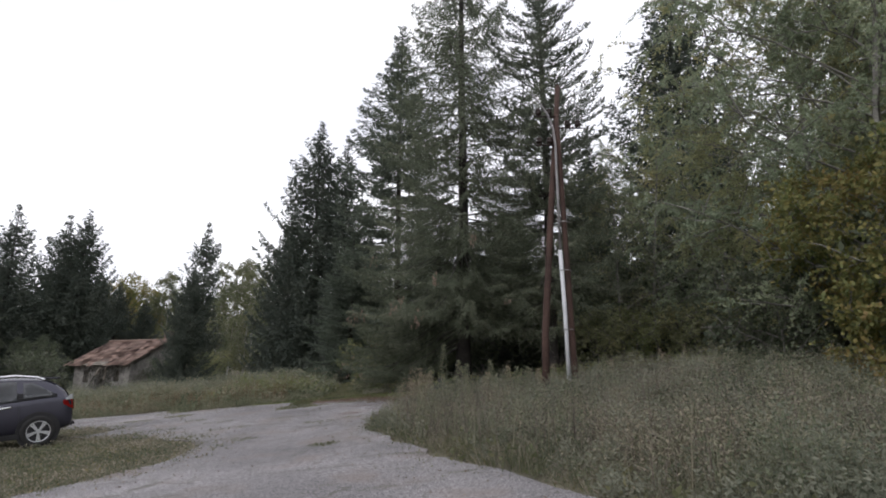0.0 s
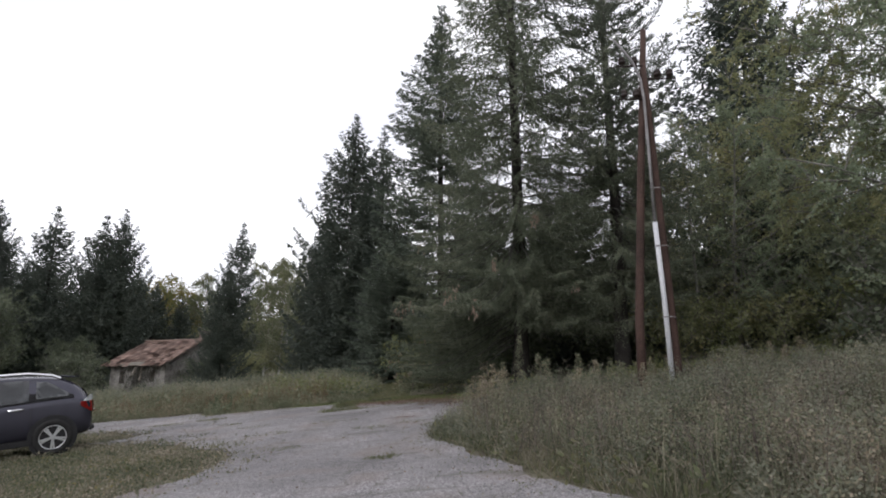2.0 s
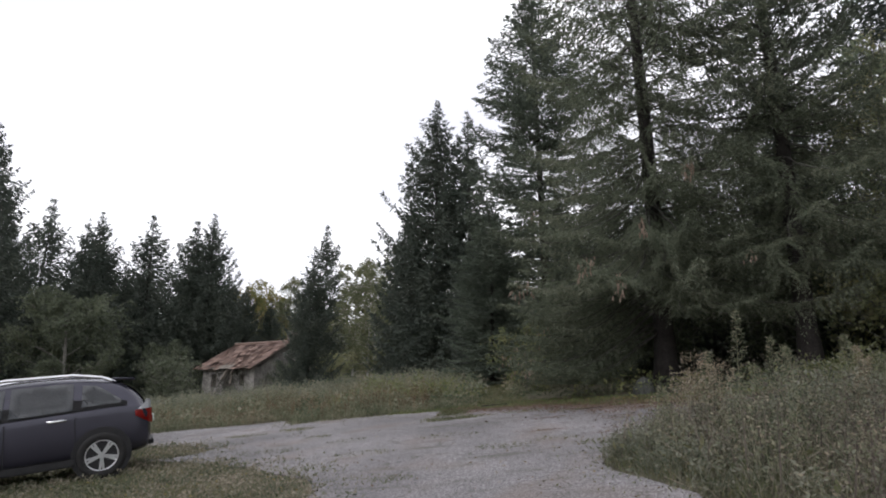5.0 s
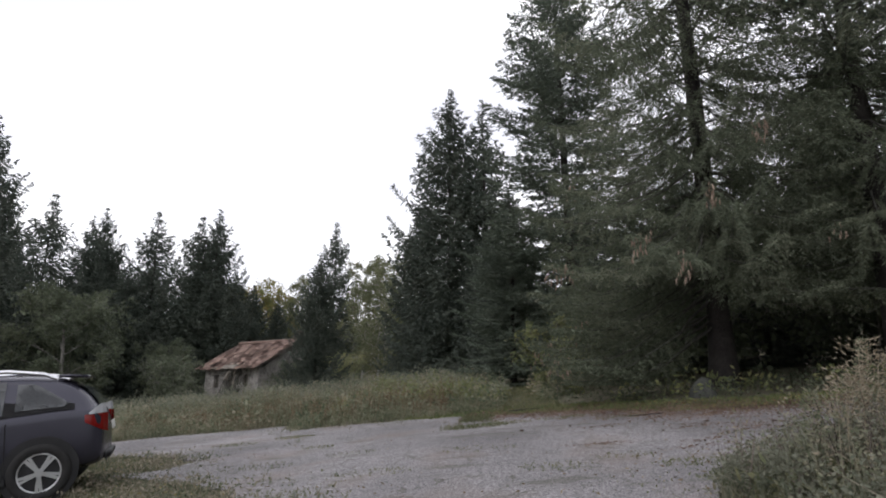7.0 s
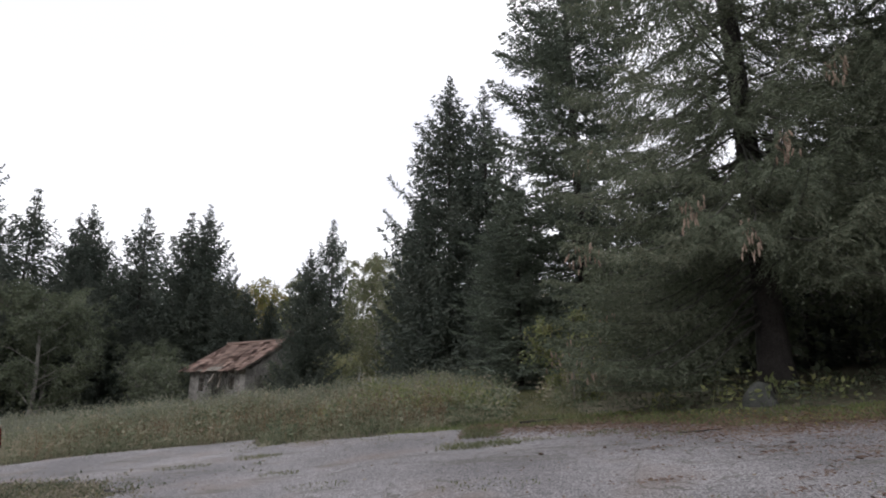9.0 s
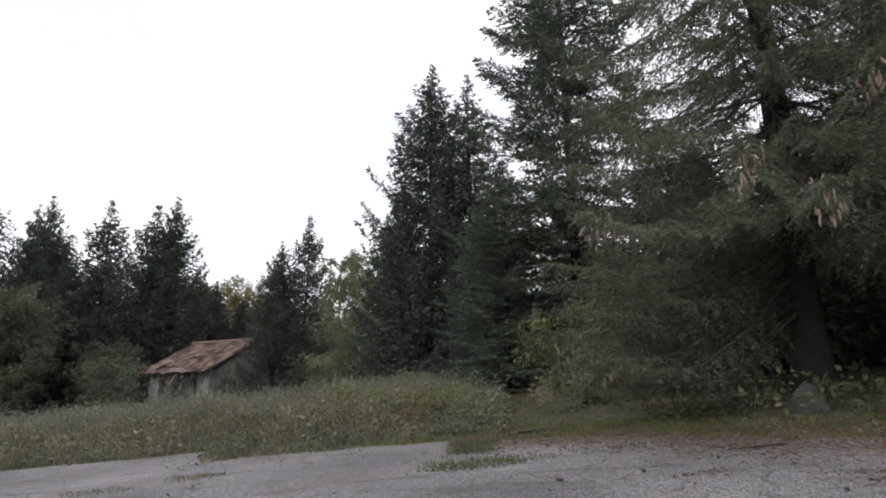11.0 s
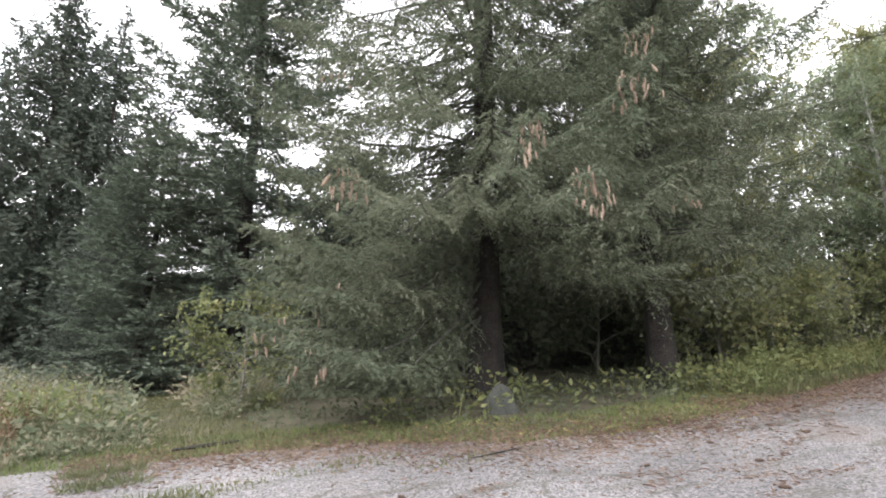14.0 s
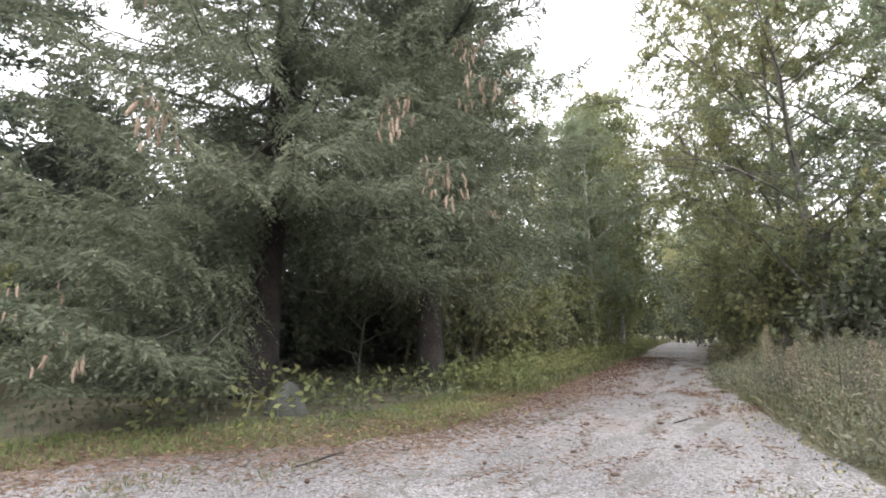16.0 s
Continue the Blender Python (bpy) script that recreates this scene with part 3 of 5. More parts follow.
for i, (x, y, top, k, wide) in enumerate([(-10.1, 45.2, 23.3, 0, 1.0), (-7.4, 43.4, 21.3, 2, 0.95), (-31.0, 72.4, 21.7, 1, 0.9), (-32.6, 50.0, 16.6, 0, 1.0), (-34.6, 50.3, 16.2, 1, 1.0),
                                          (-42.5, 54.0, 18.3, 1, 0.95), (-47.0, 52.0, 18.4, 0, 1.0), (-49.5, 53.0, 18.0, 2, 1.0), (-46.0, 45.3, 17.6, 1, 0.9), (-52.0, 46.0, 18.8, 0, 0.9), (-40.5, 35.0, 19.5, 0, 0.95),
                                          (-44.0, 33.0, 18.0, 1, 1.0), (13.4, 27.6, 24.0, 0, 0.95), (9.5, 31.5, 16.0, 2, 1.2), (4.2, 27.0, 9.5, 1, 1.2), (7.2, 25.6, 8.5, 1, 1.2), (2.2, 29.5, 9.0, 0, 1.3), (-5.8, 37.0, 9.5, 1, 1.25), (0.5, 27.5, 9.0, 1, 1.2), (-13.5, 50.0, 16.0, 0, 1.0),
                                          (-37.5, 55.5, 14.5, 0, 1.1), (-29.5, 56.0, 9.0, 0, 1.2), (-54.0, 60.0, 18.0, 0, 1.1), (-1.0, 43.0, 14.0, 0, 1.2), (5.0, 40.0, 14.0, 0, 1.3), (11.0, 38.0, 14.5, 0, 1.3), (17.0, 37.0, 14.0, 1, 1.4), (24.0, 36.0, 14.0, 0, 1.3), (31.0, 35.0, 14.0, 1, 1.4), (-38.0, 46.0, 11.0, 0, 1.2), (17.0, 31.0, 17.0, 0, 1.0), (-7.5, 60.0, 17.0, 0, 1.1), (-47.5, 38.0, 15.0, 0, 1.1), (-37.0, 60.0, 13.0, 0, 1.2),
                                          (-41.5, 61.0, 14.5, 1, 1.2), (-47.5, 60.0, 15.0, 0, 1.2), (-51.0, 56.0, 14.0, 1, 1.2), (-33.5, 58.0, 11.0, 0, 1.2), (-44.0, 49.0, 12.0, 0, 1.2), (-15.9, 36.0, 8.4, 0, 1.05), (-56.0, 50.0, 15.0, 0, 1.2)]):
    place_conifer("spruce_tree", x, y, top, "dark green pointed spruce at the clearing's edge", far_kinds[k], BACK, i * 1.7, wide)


def broadleaf(h, spread, trunk_r, leaves, leaf, clump, limbs=9, droop=0.0, mat=None, bark=None, lean=(0.0, 0.0), low=0.28, weeping=0.0):
    """Meshes of a broad-leaved tree: trunk with forking limbs and a loose crown of separate leaves in uneven clumps."""
    wood = []
    n = 8
    s = np.linspace(0, 1, n)
    tp = np.stack([lean[0] * s ** 1.4 + 0.1 * np.sin(s * 5), lean[1] * s ** 1.4 + 0.1 * np.sin(s * 4 + 1), h * 0.93 * s], 1)
    wood.append(tube(tp, trunk_r * (1.06 - s) ** 0.8, 8))
    tips = []
    for k in range(limbs):
        u = low + (0.95 - low) * (k + rng.random()) / limbs
        b = np.array([np.interp(u, s, tp[:, i]) for i in range(3)])
        a = k * 2.4 + rng.normal(0, 0.4)
        L = spread * (1.05 - 0.6 * abs(u - 0.45) / 0.55) * rng.uniform(0.7, 1.1)
        d = np.array([np.cos(a), np.sin(a), rng.uniform(0.3, 0.9)])
        q = np.linspace(0, 1, 6)
        lp = b + q[:, None] * d * L + np.stack([np.zeros(6), np.zeros(6), -droop * L * q ** 2], 1) + rng.normal(0, 0.05, (6, 3)) * q[:, None] * L
        wood.append(tube(lp, trunk_r * 0.34 * (1.08 - u) * (1.08 - q) + 0.008, 5))
        for _ in range(8):
            w = rng.uniform(0.3, 1.0)
            c = np.array([np.interp(w, q, lp[:, i]) for i in range(3)])
            e = c + norm(rng.normal(0, 1, 3) + [0, 0, 0.35] + d * 0.9) * L * rng.uniform(0.2, 0.5)
            mid = (c + e) / 2 + rng.normal(0, 0.05, 3)
            wood.append(tube(np.array([c, mid, e]), np.array([0.018, 0.012, 0.005]) * (1 + trunk_r), 3))
            for _ in range(7):
                v0 = rng.random()
                tips.append(np.concatenate([c * (1 - v0) + e * v0, e - c]))
    tips = np.array(tips)
    nt = len(tips)
    per = max(3, leaves // nt)
    # twiglets that spring from the branches and bow down, with leaves on both sides
    td = norm(rng.normal(0, 1, (nt, 3)) + norm(tips[:, 3:]) * 0.9 + [0, 0, 0.25 - 0.3 * weeping])
    tl = clump * rng.uniform(0.7, 2.0, nt)
    u = (np.arange(per)[None] + rng.random((nt, per))) / per
    at = tips[:, None, :3] + td[:, None] * (tl[:, None] * u)[..., None]
    at[..., 2] -= (0.25 + 0.75 * weeping) * 0.55 * tl[:, None] * u ** 2
    wood.append(blades(tips[:, :3], td * tl[:, None] * 0.8 - np.array([0, 0, 0.3]) * (weeping * tl)[:, None] * 0.55, np.full(nt, 0.012), False))
    at = at.reshape(-1, 3) + rng.normal(0, leaf * 0.35, (nt * per, 3))
    at[:, 2] = np.maximum(at[:, 2], 0.2)
    way = norm(rng.normal(0, 0.8, (nt * per, 3)) + np.repeat(td, per, 0) * 0.4 + [0, 0, -0.35]) * (leaf * rng.uniform(0.65, 1.35, nt * per))[:, None]
    v, f = blades(at, way, leaf * 0.66 * rng.uniform(0.8, 1.2, nt * per), crossed=False)
    wv, wf = joined(wood)
    return quads_mesh("wood", wv, wf, bark or BARK_GREY, True), quads_mesh("leaves", v, f, mat or LEAF_GREEN)


def plant_broadleaf(name, x, y, meshes, label, k=1.0, turn=0.0, group="", kz=None, category="tree"):
    t = thing(name, x, y, label, category, group)
    t.rotation_euler.z = turn
    t.scale = (k, k, kz or k)
    lnk("trunk", meshes[0], t)
    lnk("crown", meshes[1], t)
    return t


willow = broadleaf(12.5, 4.4, 0.10, 72000, 0.066, 0.42, 34, 0.15, LEAF_GREEN, lean=(0.8, 0.5), low=0.1, weeping=0.9)
willow_b = broadleaf(11.5, 4.2, 0.10, 72000, 0.066, 0.42, 34, 0.1, LEAF_GREY, lean=(-0.9, 0.4), low=0.1, weeping=0.9)
willow_far = broadleaf(12.0, 4.4, 0.14, 24000, 0.115, 0.5, 26, 0.1, LEAF_GREEN, lean=(0.6, 0.4), low=0.06, weeping=1.0)
willow_far_b = broadleaf(12.0, 4.4, 0.14, 24000, 0.115, 0.5, 26, 0.1, LEAF_GREY, lean=(-0.6, 0.4), low=0.06, weeping=1.0)
birch = broadleaf(14.0, 2.4, 0.11, 20000, 0.12, 0.5, 30, 0.35, LEAF_GREY, BARK_BIRCH, lean=(0.5, 0.3), low=0.15, weeping=1.0)
birch_y = broadleaf(12.0, 2.2, 0.10, 9000, 0.14, 0.55, 28, 0.3, LEAF_YELLOW, BARK_BIRCH, lean=(-0.4, 0.3), low=0.12, weeping=1.0)
far_birch = broadleaf(14.0, 2.6, 0.11, 13000, 0.17, 0.55, 30, 0.35, LEAF_BIRCH, BARK_BIRCH, lean=(0.4, 0.3), low=0.08, weeping=1.0)
young = broadleaf(9.5, 1.7, 0.06, 7000, 0.075, 0.4, 22, 0.1, LEAF_GREEN, lean=(0.2, 0.3), low=0.12, weeping=0.5)
orange = broadleaf(5.0, 2.4, 0.08, 22000, 0.105, 0.42, 18, 0.25, LEAF_ORANGE, lean=(-0.4, 0.2), low=0.06, weeping=0.6)
dark_tree = broadleaf(8.5, 3.8, 0.15, 16000, 0.17, 0.6, 18, 0.1, LEAF_DARK, low=0.08, weeping=0.7)
autumn = broadleaf(13.0, 3.6, 0.15, 9000, 0.22, 0.85, 26, 0.1, LEAF_ORANGE, low=0.1, weeping=0.8)
hazel = broadleaf(3.0, 1.5, 0.03, 3800, 0.11, 0.3, 12, 0.1, LEAF_YELLOW, low=0.06, weeping=0.3)
bush = broadleaf(2.2, 1.4, 0.025, 4200, 0.105, 0.34, 14, 0.1, LEAF_GREEN, low=0.05, weeping=0.4)
dark_bush = broadleaf(2.6, 1.7, 0.03, 3800, 0.14, 0.4, 14, 0.1, LEAF_DARK, low=0.05, weeping=0.5)

EAST = "broad-leaved trees beside the lane"
for i, (x, y, m, k, lab) in enumerate([
        (10.4, 13.9, willow, 1.05, "leaning broad-leaved tree with thin yellowing green foliage"),
        (9.6, 10.6, willow_b, 1.0, "leafy grey-green tree with thin twigs behind tall grass"),
        (12.6, 15.0, willow, 0.95, "leaning broad-leaved tree with thin yellowing green foliage"),
        (12.0, 11.5, willow_b, 1.1, "leafy grey-green tree with thin twigs behind tall grass"),
        (17.5, 15.6, willow_far, 0.9, "yellowing tree that overhangs the lane"),
        (23.0, 16.6, willow_far_b, 0.9, "grey-green tree that overhangs the lane"),
        (30.0, 17.6, willow_far, 0.85, "yellowing tree that overhangs the lane"),
        (9.4, 22.4, willow_b, 0.85, "grey-green tree with slim stems behind the lane"),
        (7.4, 21.2, young, 1.0, "young sparse-leaved tree with a slim stem beside the lane"),
        (12.0, 24.6, willow_far, 0.9, "green broad-leaved tree behind the lane"),
        (20.0, 25.0, willow_far_b, 0.95, "grey-green broad-leaved tree behind the lane"),
        (28.0, 27.0, willow_far, 0.95, "green broad-leaved tree behind the lane"),
        (37.0, 29.0, willow_far_b, 1.0, "grey-green broad-leaved tree behind the lane"),
        (44.0, 20.0, willow_far, 1.0, "green tree where the lane ends from sight"),
        (55.0, 27.0, willow_far_b, 1.1, "grey-green tree where the lane ends from sight"),
        (54.5, 24.8, willow_far, 0.8, "green tree where the lane ends from sight"), (61.0, 26.0, willow_far_b, 1.2, "grey-green tree where the lane ends from sight"),
        (49.0, 28.0, willow_far, 1.0, "green tree where the lane ends from sight"), (48.5, 19.5, willow_far_b, 1.0, "grey-green tree where the lane ends from sight"),
        (33.5, 26.6, birch_y, 0.9, "slender yellowing birch with pale trunk at the lane's verge"),
        (56.0, 25.2, dark_tree, 1.3, "dark green tree where the lane ends from sight"), (58.5, 22.5, dark_tree, 1.4, "dark green tree where the lane ends from sight"), (60.0, 27.5, dark_tree, 1.4, "dark green tree where the lane ends from sight"),
        (57.0, 23.0, willow_far, 1.1, "green tree where the lane ends from sight"),
        (14.5, 20.6, birch, 0.75, "slender birch with pale trunk at the lane's verge"),
        (17.4, 21.2, birch_y, 0.95, "slender yellowing birch with pale trunk at the lane's verge"),
        (17.0, 20.6, birch_y, 1.0, "slender yellowing birch with pale trunk at the lane's verge"), (18.6, 21.4, birch, 0.95, "slender birch with pale trunk at the lane's verge"),
        (25.0, 23.5, birch, 1.0, "slender birch with pale trunk at the lane's verge"),
        (8.5, 9.2, orange, 0.92, "small autumn tree with orange and yellow-green leaves"),
        (9.0, 7.6, orange, 0.85, "small autumn tree with orange and yellow-green leaves")]):
    plant_broadleaf("broadleaf_tree", x, y, m, lab, k, i * 2.1, EAST)
NORTH = "pale birches and autumn trees beyond the meadow"
for i, (x, y, m, k, lab) in enumerate([
        (-24.5, 66.0, far_birch, 1.1, "pale slender birch beyond the meadow"), (-21.5, 63.0, far_birch, 1.05, "pale yellowing birch beyond the meadow"), (-19.0, 58.0, far_birch, 0.9, "pale slender birch beyond the meadow"),
        (-16.5, 60.0, far_birch, 1.05, "pale slender birch beyond the meadow"), (-53.0, 84.0, autumn, 1.2, "orange autumn tree beyond the hut"), (-41.0, 82.0, far_birch, 1.1, "pale slender birch beyond the meadow"),
        (-37.0, 76.0, far_birch, 1.2, "pale yellowing birch beyond the meadow"),
        (-43.6, 74.5, autumn, 1.2, "orange autumn tree beyond the hut"), (-42.0, 78.0, autumn, 1.15, "orange autumn tree beyond the hut"), (-50.0, 79.0, autumn, 1.25, "orange autumn tree beyond the hut"),
        (-34.0, 37.0, dark_tree, 1.0, "broad dark green tree at the clearing's edge"), (-36.5, 40.0, dark_tree, 0.9, "broad dark green tree at the clearing's edge"),
        (-30.5, 42.5, dark_tree, 0.55, "low dark green tree at the clearing's edge")]):
    plant_broadleaf("broadleaf_tree", x, y, m, lab, k, i * 1.3, NORTH)
plant_broadleaf("hazel_bush", -2.5, 22.9, hazel, "yellow-green leafy bush beside the great spruce", 0.68, 0.5, category="bush")

UNDER = "bushes under the trees"
for i, (x, y, m, k, lab) in enumerate([
        (8.2, 12.2, dark_bush, 1.0, "dark leafy bush under the trees"), (10.4, 12.4, dark_bush, 1.2, "dark leafy bush under the trees"), (11.2, 14.4, bush, 1.3, "green leafy bush under the trees"),
        (14.0, 14.6, bush, 1.6, "green leafy bush under the trees"), (16.5, 15.4, bush, 1.5, "green leafy bush beside the lane"), (20.0, 16.4, bush, 1.7, "green leafy bush beside the lane"),
        (26.0, 17.6, dark_bush, 1.6, "dark leafy bush beside the lane"), (34.0, 18.8, dark_bush, 1.7, "dark leafy bush beside the lane"), (9.8, 9.6, dark_bush, 1.3, "dark leafy bush under the trees"),
        (9.5, 7.8, dark_bush, 1.2, "dark leafy bush under the trees"), (6.3, 20.4, bush, 1.0, "green leafy bush at the lane's verge"), (7.8, 20.2, hazel, 0.7, "yellow-green bush at the lane's verge"),
        (9.6, 20.7, bush, 1.0, "green leafy bush at the lane's verge"), (11.6, 20.6, hazel, 0.85, "yellow-green bush at the lane's verge"), (13.4, 21.6, dark_bush, 1.0, "dark leafy bush at the lane's verge"),
        (16.0, 21.7, bush, 1.1, "green leafy bush at the lane's verge"), (19.5, 22.0, hazel, 0.8, "yellow-green bush at the lane's verge"), (23.0, 22.9, bush, 1.2, "green leafy bush at the lane's verge"),
        (29.0, 24.2, dark_bush, 1.5, "dark leafy bush at the lane's verge"), (36.0, 25.6, bush, 1.4, "green leafy bush at the lane's verge"), (5.5, 23.0, dark_bush, 1.3, "dark leafy bush in the shade of the spruces"),
        (2.5, 24.0, dark_bush, 1.3, "dark leafy bush in the shade of the spruces"), (-0.5, 25.0, dark_bush, 1.2, "dark leafy bush in the shade of the spruces"), (8.4, 24.0, dark_bush, 1.6, "dark leafy bush behind the lane"),
        
        (12.0, 27.0, dark_bush, 1.8, "dark leafy bush behind the trees"), (16.5, 26.5, dark_bush, 2.0, "dark leafy bush behind the trees"), (21.0, 28.0, dark_bush, 2.0, "dark leafy bush behind the trees"), (6.0, 28.5, dark_bush, 1.8, "dark leafy bush behind the trees"),
        (43.0, 22.6, dark_bush, 2.0, "dark leafy bush where the lane bends"), (53.5, 23.6, dark_bush, 2.2, "dark leafy bush where the lane bends"), (53.8, 26.4, dark_bush, 2.4, "dark leafy bush where the lane bends"), (53.0, 25.0, dark_bush, 2.4, "dark leafy bush where the lane bends"),
        (-26.5, 38.5, dark_bush, 1.0, "dark leafy bush beside the hut"), (-28.5, 40.0, dark_bush, 1.2, "dark leafy bush beside the hut"), (-18.2, 38.2, dark_bush, 0.75, "dark leafy bush beside the hut"), (-16.5, 41.5, bush, 1.0, "green leafy bush beside the hut")]):
    plant_broadleaf("leafy_bush", x, y, m, lab, k, i * 1.9, UNDER, category="bush")

# far woods that close the clearing
def woods():
    n = 900
    a = rng.uniform(0, 6.283, n)
    r = rng.uniform(85, 260, n)
    north = rng.random(n) < 0.55
    a = np.where(north, rng.uniform(0.5, 3.0, n), a)
    x, y = r * np.cos(a) - 4, r * np.sin(a) + 10
    hgt = rng.uniform(9, 17, n)
    base = np.stack([x, y, land(x, y)], 1)
    k = 90
    f = rng.random((n, k))
    ang = rng.uniform(0, 6.283, (n, k))
    rad = (0.22 * hgt[:, None]) * (1 - f) ** 0.7 * rng.uniform(0.5, 1.05, (n, k))
    at = base[:, None] + np.stack([rad * np.cos(ang), rad * np.sin(ang), f * hgt[:, None]], -1)
    way = np.stack([np.cos(ang), np.sin(ang), rng.uniform(-0.9, 0.4, (n, k))], -1)
    way = way * rng.uniform(0.8, 1.9, (n, k, 1)) * (0.5 + 0.8 * (1 - f))[..., None]
    v, fa = blades(at.reshape(-1, 3), way.reshape(-1, 3), rng.uniform(0.7, 1.3, n * k), crossed=False)
    return tagged(new("far_woods", quads_mesh("far_woods", v, fa, FOREST_FAR)), "mixed dark and yellowing woods on the far hill", "woods", kind="stuff")


woods()


def cone_mesh():
    bm = bmesh.new()
    rings = 7
    prof = (0.004, 0.013, 0.017, 0.018, 0.016, 0.012, 0.003)
    vs = []
    for i in range(rings):
        ring = []
        for j in range(6):
            a = j * 1.0472 + (0.52 if i % 2 else 0)
            ring.append(bm.verts.new((prof[i] * math.cos(a) + 0.006 * math.sin(i * 0.6), prof[i] * math.sin(a), -0.022 * i)))
        vs.append(ring)
    for i in range(rings - 1):
        for j in range(6):
            bm.faces.new((vs[i][j], vs[i][(j + 1) % 6], vs[i + 1][(j + 1) % 6], vs[i + 1][j]))
    me = bpy.data.meshes.new("cone")
    bm.to_mesh(me)
    bm.free()
    me.materials.append(CONE)
    return me


cone_data = cone_mesh()
for bi, (bx, by, bz, z0) in enumerate(CONE_BOUGHS[:11]):
    for k in range(26 if bi < 5 else 10):
        u = rng.uniform(0.88, 1.0)
        c = lnk("cone", cone_data, spruce_a)
        c.location = (bx * u + rng.normal(0, 0.06), by * u + rng.normal(0, 0.06), z0 + (bz - z0) * u - 0.05 - rng.uniform(0, 0.42))
        c.rotation_euler = (rng.normal(0, 0.16), rng.normal(0, 0.16), rng.uniform(0, 6.28))
        q = rng.uniform(0.8, 1.25)
        c.scale = (q * 0.72, q * 0.72, q * 0.85)


# ---- car ----
PAINT = material("dark_grey_car_paint", (0.036, 0.036, 0.05), (0.046, 0.045, 0.062), 0.26, 2, 300, 0.02, metal=0.35, spec=0.6)
BLACK = material("black_plastic", (0.012, 0.012, 0.013), (0.022, 0.022, 0.023), 0.55, 10, 120, 0.2)
RUBBER = material("tyre_rubber", (0.014, 0.014, 0.014), (0.028, 0.027, 0.026), 0.85, 12, 80, 0.4)
ALLOY = material("silver_alloy", (0.52, 0.53, 0.54), (0.62, 0.63, 0.64), 0.3, 8, 120, 0.05, metal=0.8)
CHROME = material("bright_trim", (0.72, 0.73, 0.74), (0.8, 0.8, 0.81), 0.18, 6, 100, 0.03, metal=0.9)
RED_LENS = material("red_lens", (0.30, 0.012, 0.010), (0.40, 0.02, 0.016), 0.12, 9, 60, 0.05, spec=0.7)
CLEAR_LENS = material("clear_lens", (0.55, 0.56, 0.58), (0.7, 0.71, 0.72), 0.1, 9, 60, 0.05, spec=0.7)
PLATE = material("number_plate", (0.66, 0.66, 0.62), (0.74, 0.74, 0.7), 0.4, 9, 60, 0.02)
SEAT = material("dark_seat_cloth", (0.03, 0.03, 0.032), (0.05, 0.05, 0.052), 0.9, 9, 80, 0.2)
GLASS = glass_material()

# length, underside, waist, belt, roof, half width below, half width of the roof
CAR = np.array([(-2.25, 0.46, 0.60, 0.74, 0.80, 0.66, 0.58), (-2.21, 0.36, 0.62, 0.92, 1.00, 0.82, 0.66), (-2.10, 0.32, 0.66, 1.01, 1.20, 0.89, 0.68), (-1.95, 0.30, 0.68, 1.05, 1.39, 0.915, 0.68),
                (-1.70, 0.28, 0.68, 1.06, 1.54, 0.925, 0.68), (-1.40, 0.27, 0.68, 1.05, 1.63, 0.93, 0.67), (-0.8, 0.26, 0.68, 1.02, 1.68, 0.93, 0.67), (0.0, 0.26, 0.66, 0.99, 1.68, 0.93, 0.66),
                (0.5, 0.26, 0.66, 0.97, 1.61, 0.93, 0.64), (0.95, 0.26, 0.66, 0.96, 1.40, 0.93, 0.62), (1.35, 0.27, 0.64, 0.95, 1.12, 0.92, 0.62), (1.55, 0.27, 0.62, 0.92, 1.03, 0.91, 0.6),
                (1.9, 0.29, 0.6, 0.85, 0.94, 0.88, 0.58), (2.15, 0.31, 0.56, 0.74, 0.82, 0.78, 0.5), (2.25, 0.38, 0.53, 0.65, 0.69, 0.6, 0.4)])


CAR[:, 0] = np.where(CAR[:, 0] < -1.33, -1.33 + (CAR[:, 0] + 1.33) * 0.76, CAR[:, 0])


CAR[:, 4] = CAR[:, 3] + (CAR[:, 4] - CAR[:, 3]) * np.interp(CAR[:, 0], [-1.8, -1.0], [0.82, 0.91])


def car_at(x):
    return [float(np.interp(x, CAR[:, 0], CAR[:, i])) for i in range(1, 7)]


def car_side(x, f, out=0.0):
    """A point on the side glass band, f from belt to roof edge."""
    zb, zm, ze, zr, w, wr = car_at(x)
    g = f ** 0.9
    return (x, (w * 0.985 + (wr - w * 0.985) * g) + out, ze + 0.02 + (zr - 0.07 - ze) * f + out * 0.3)


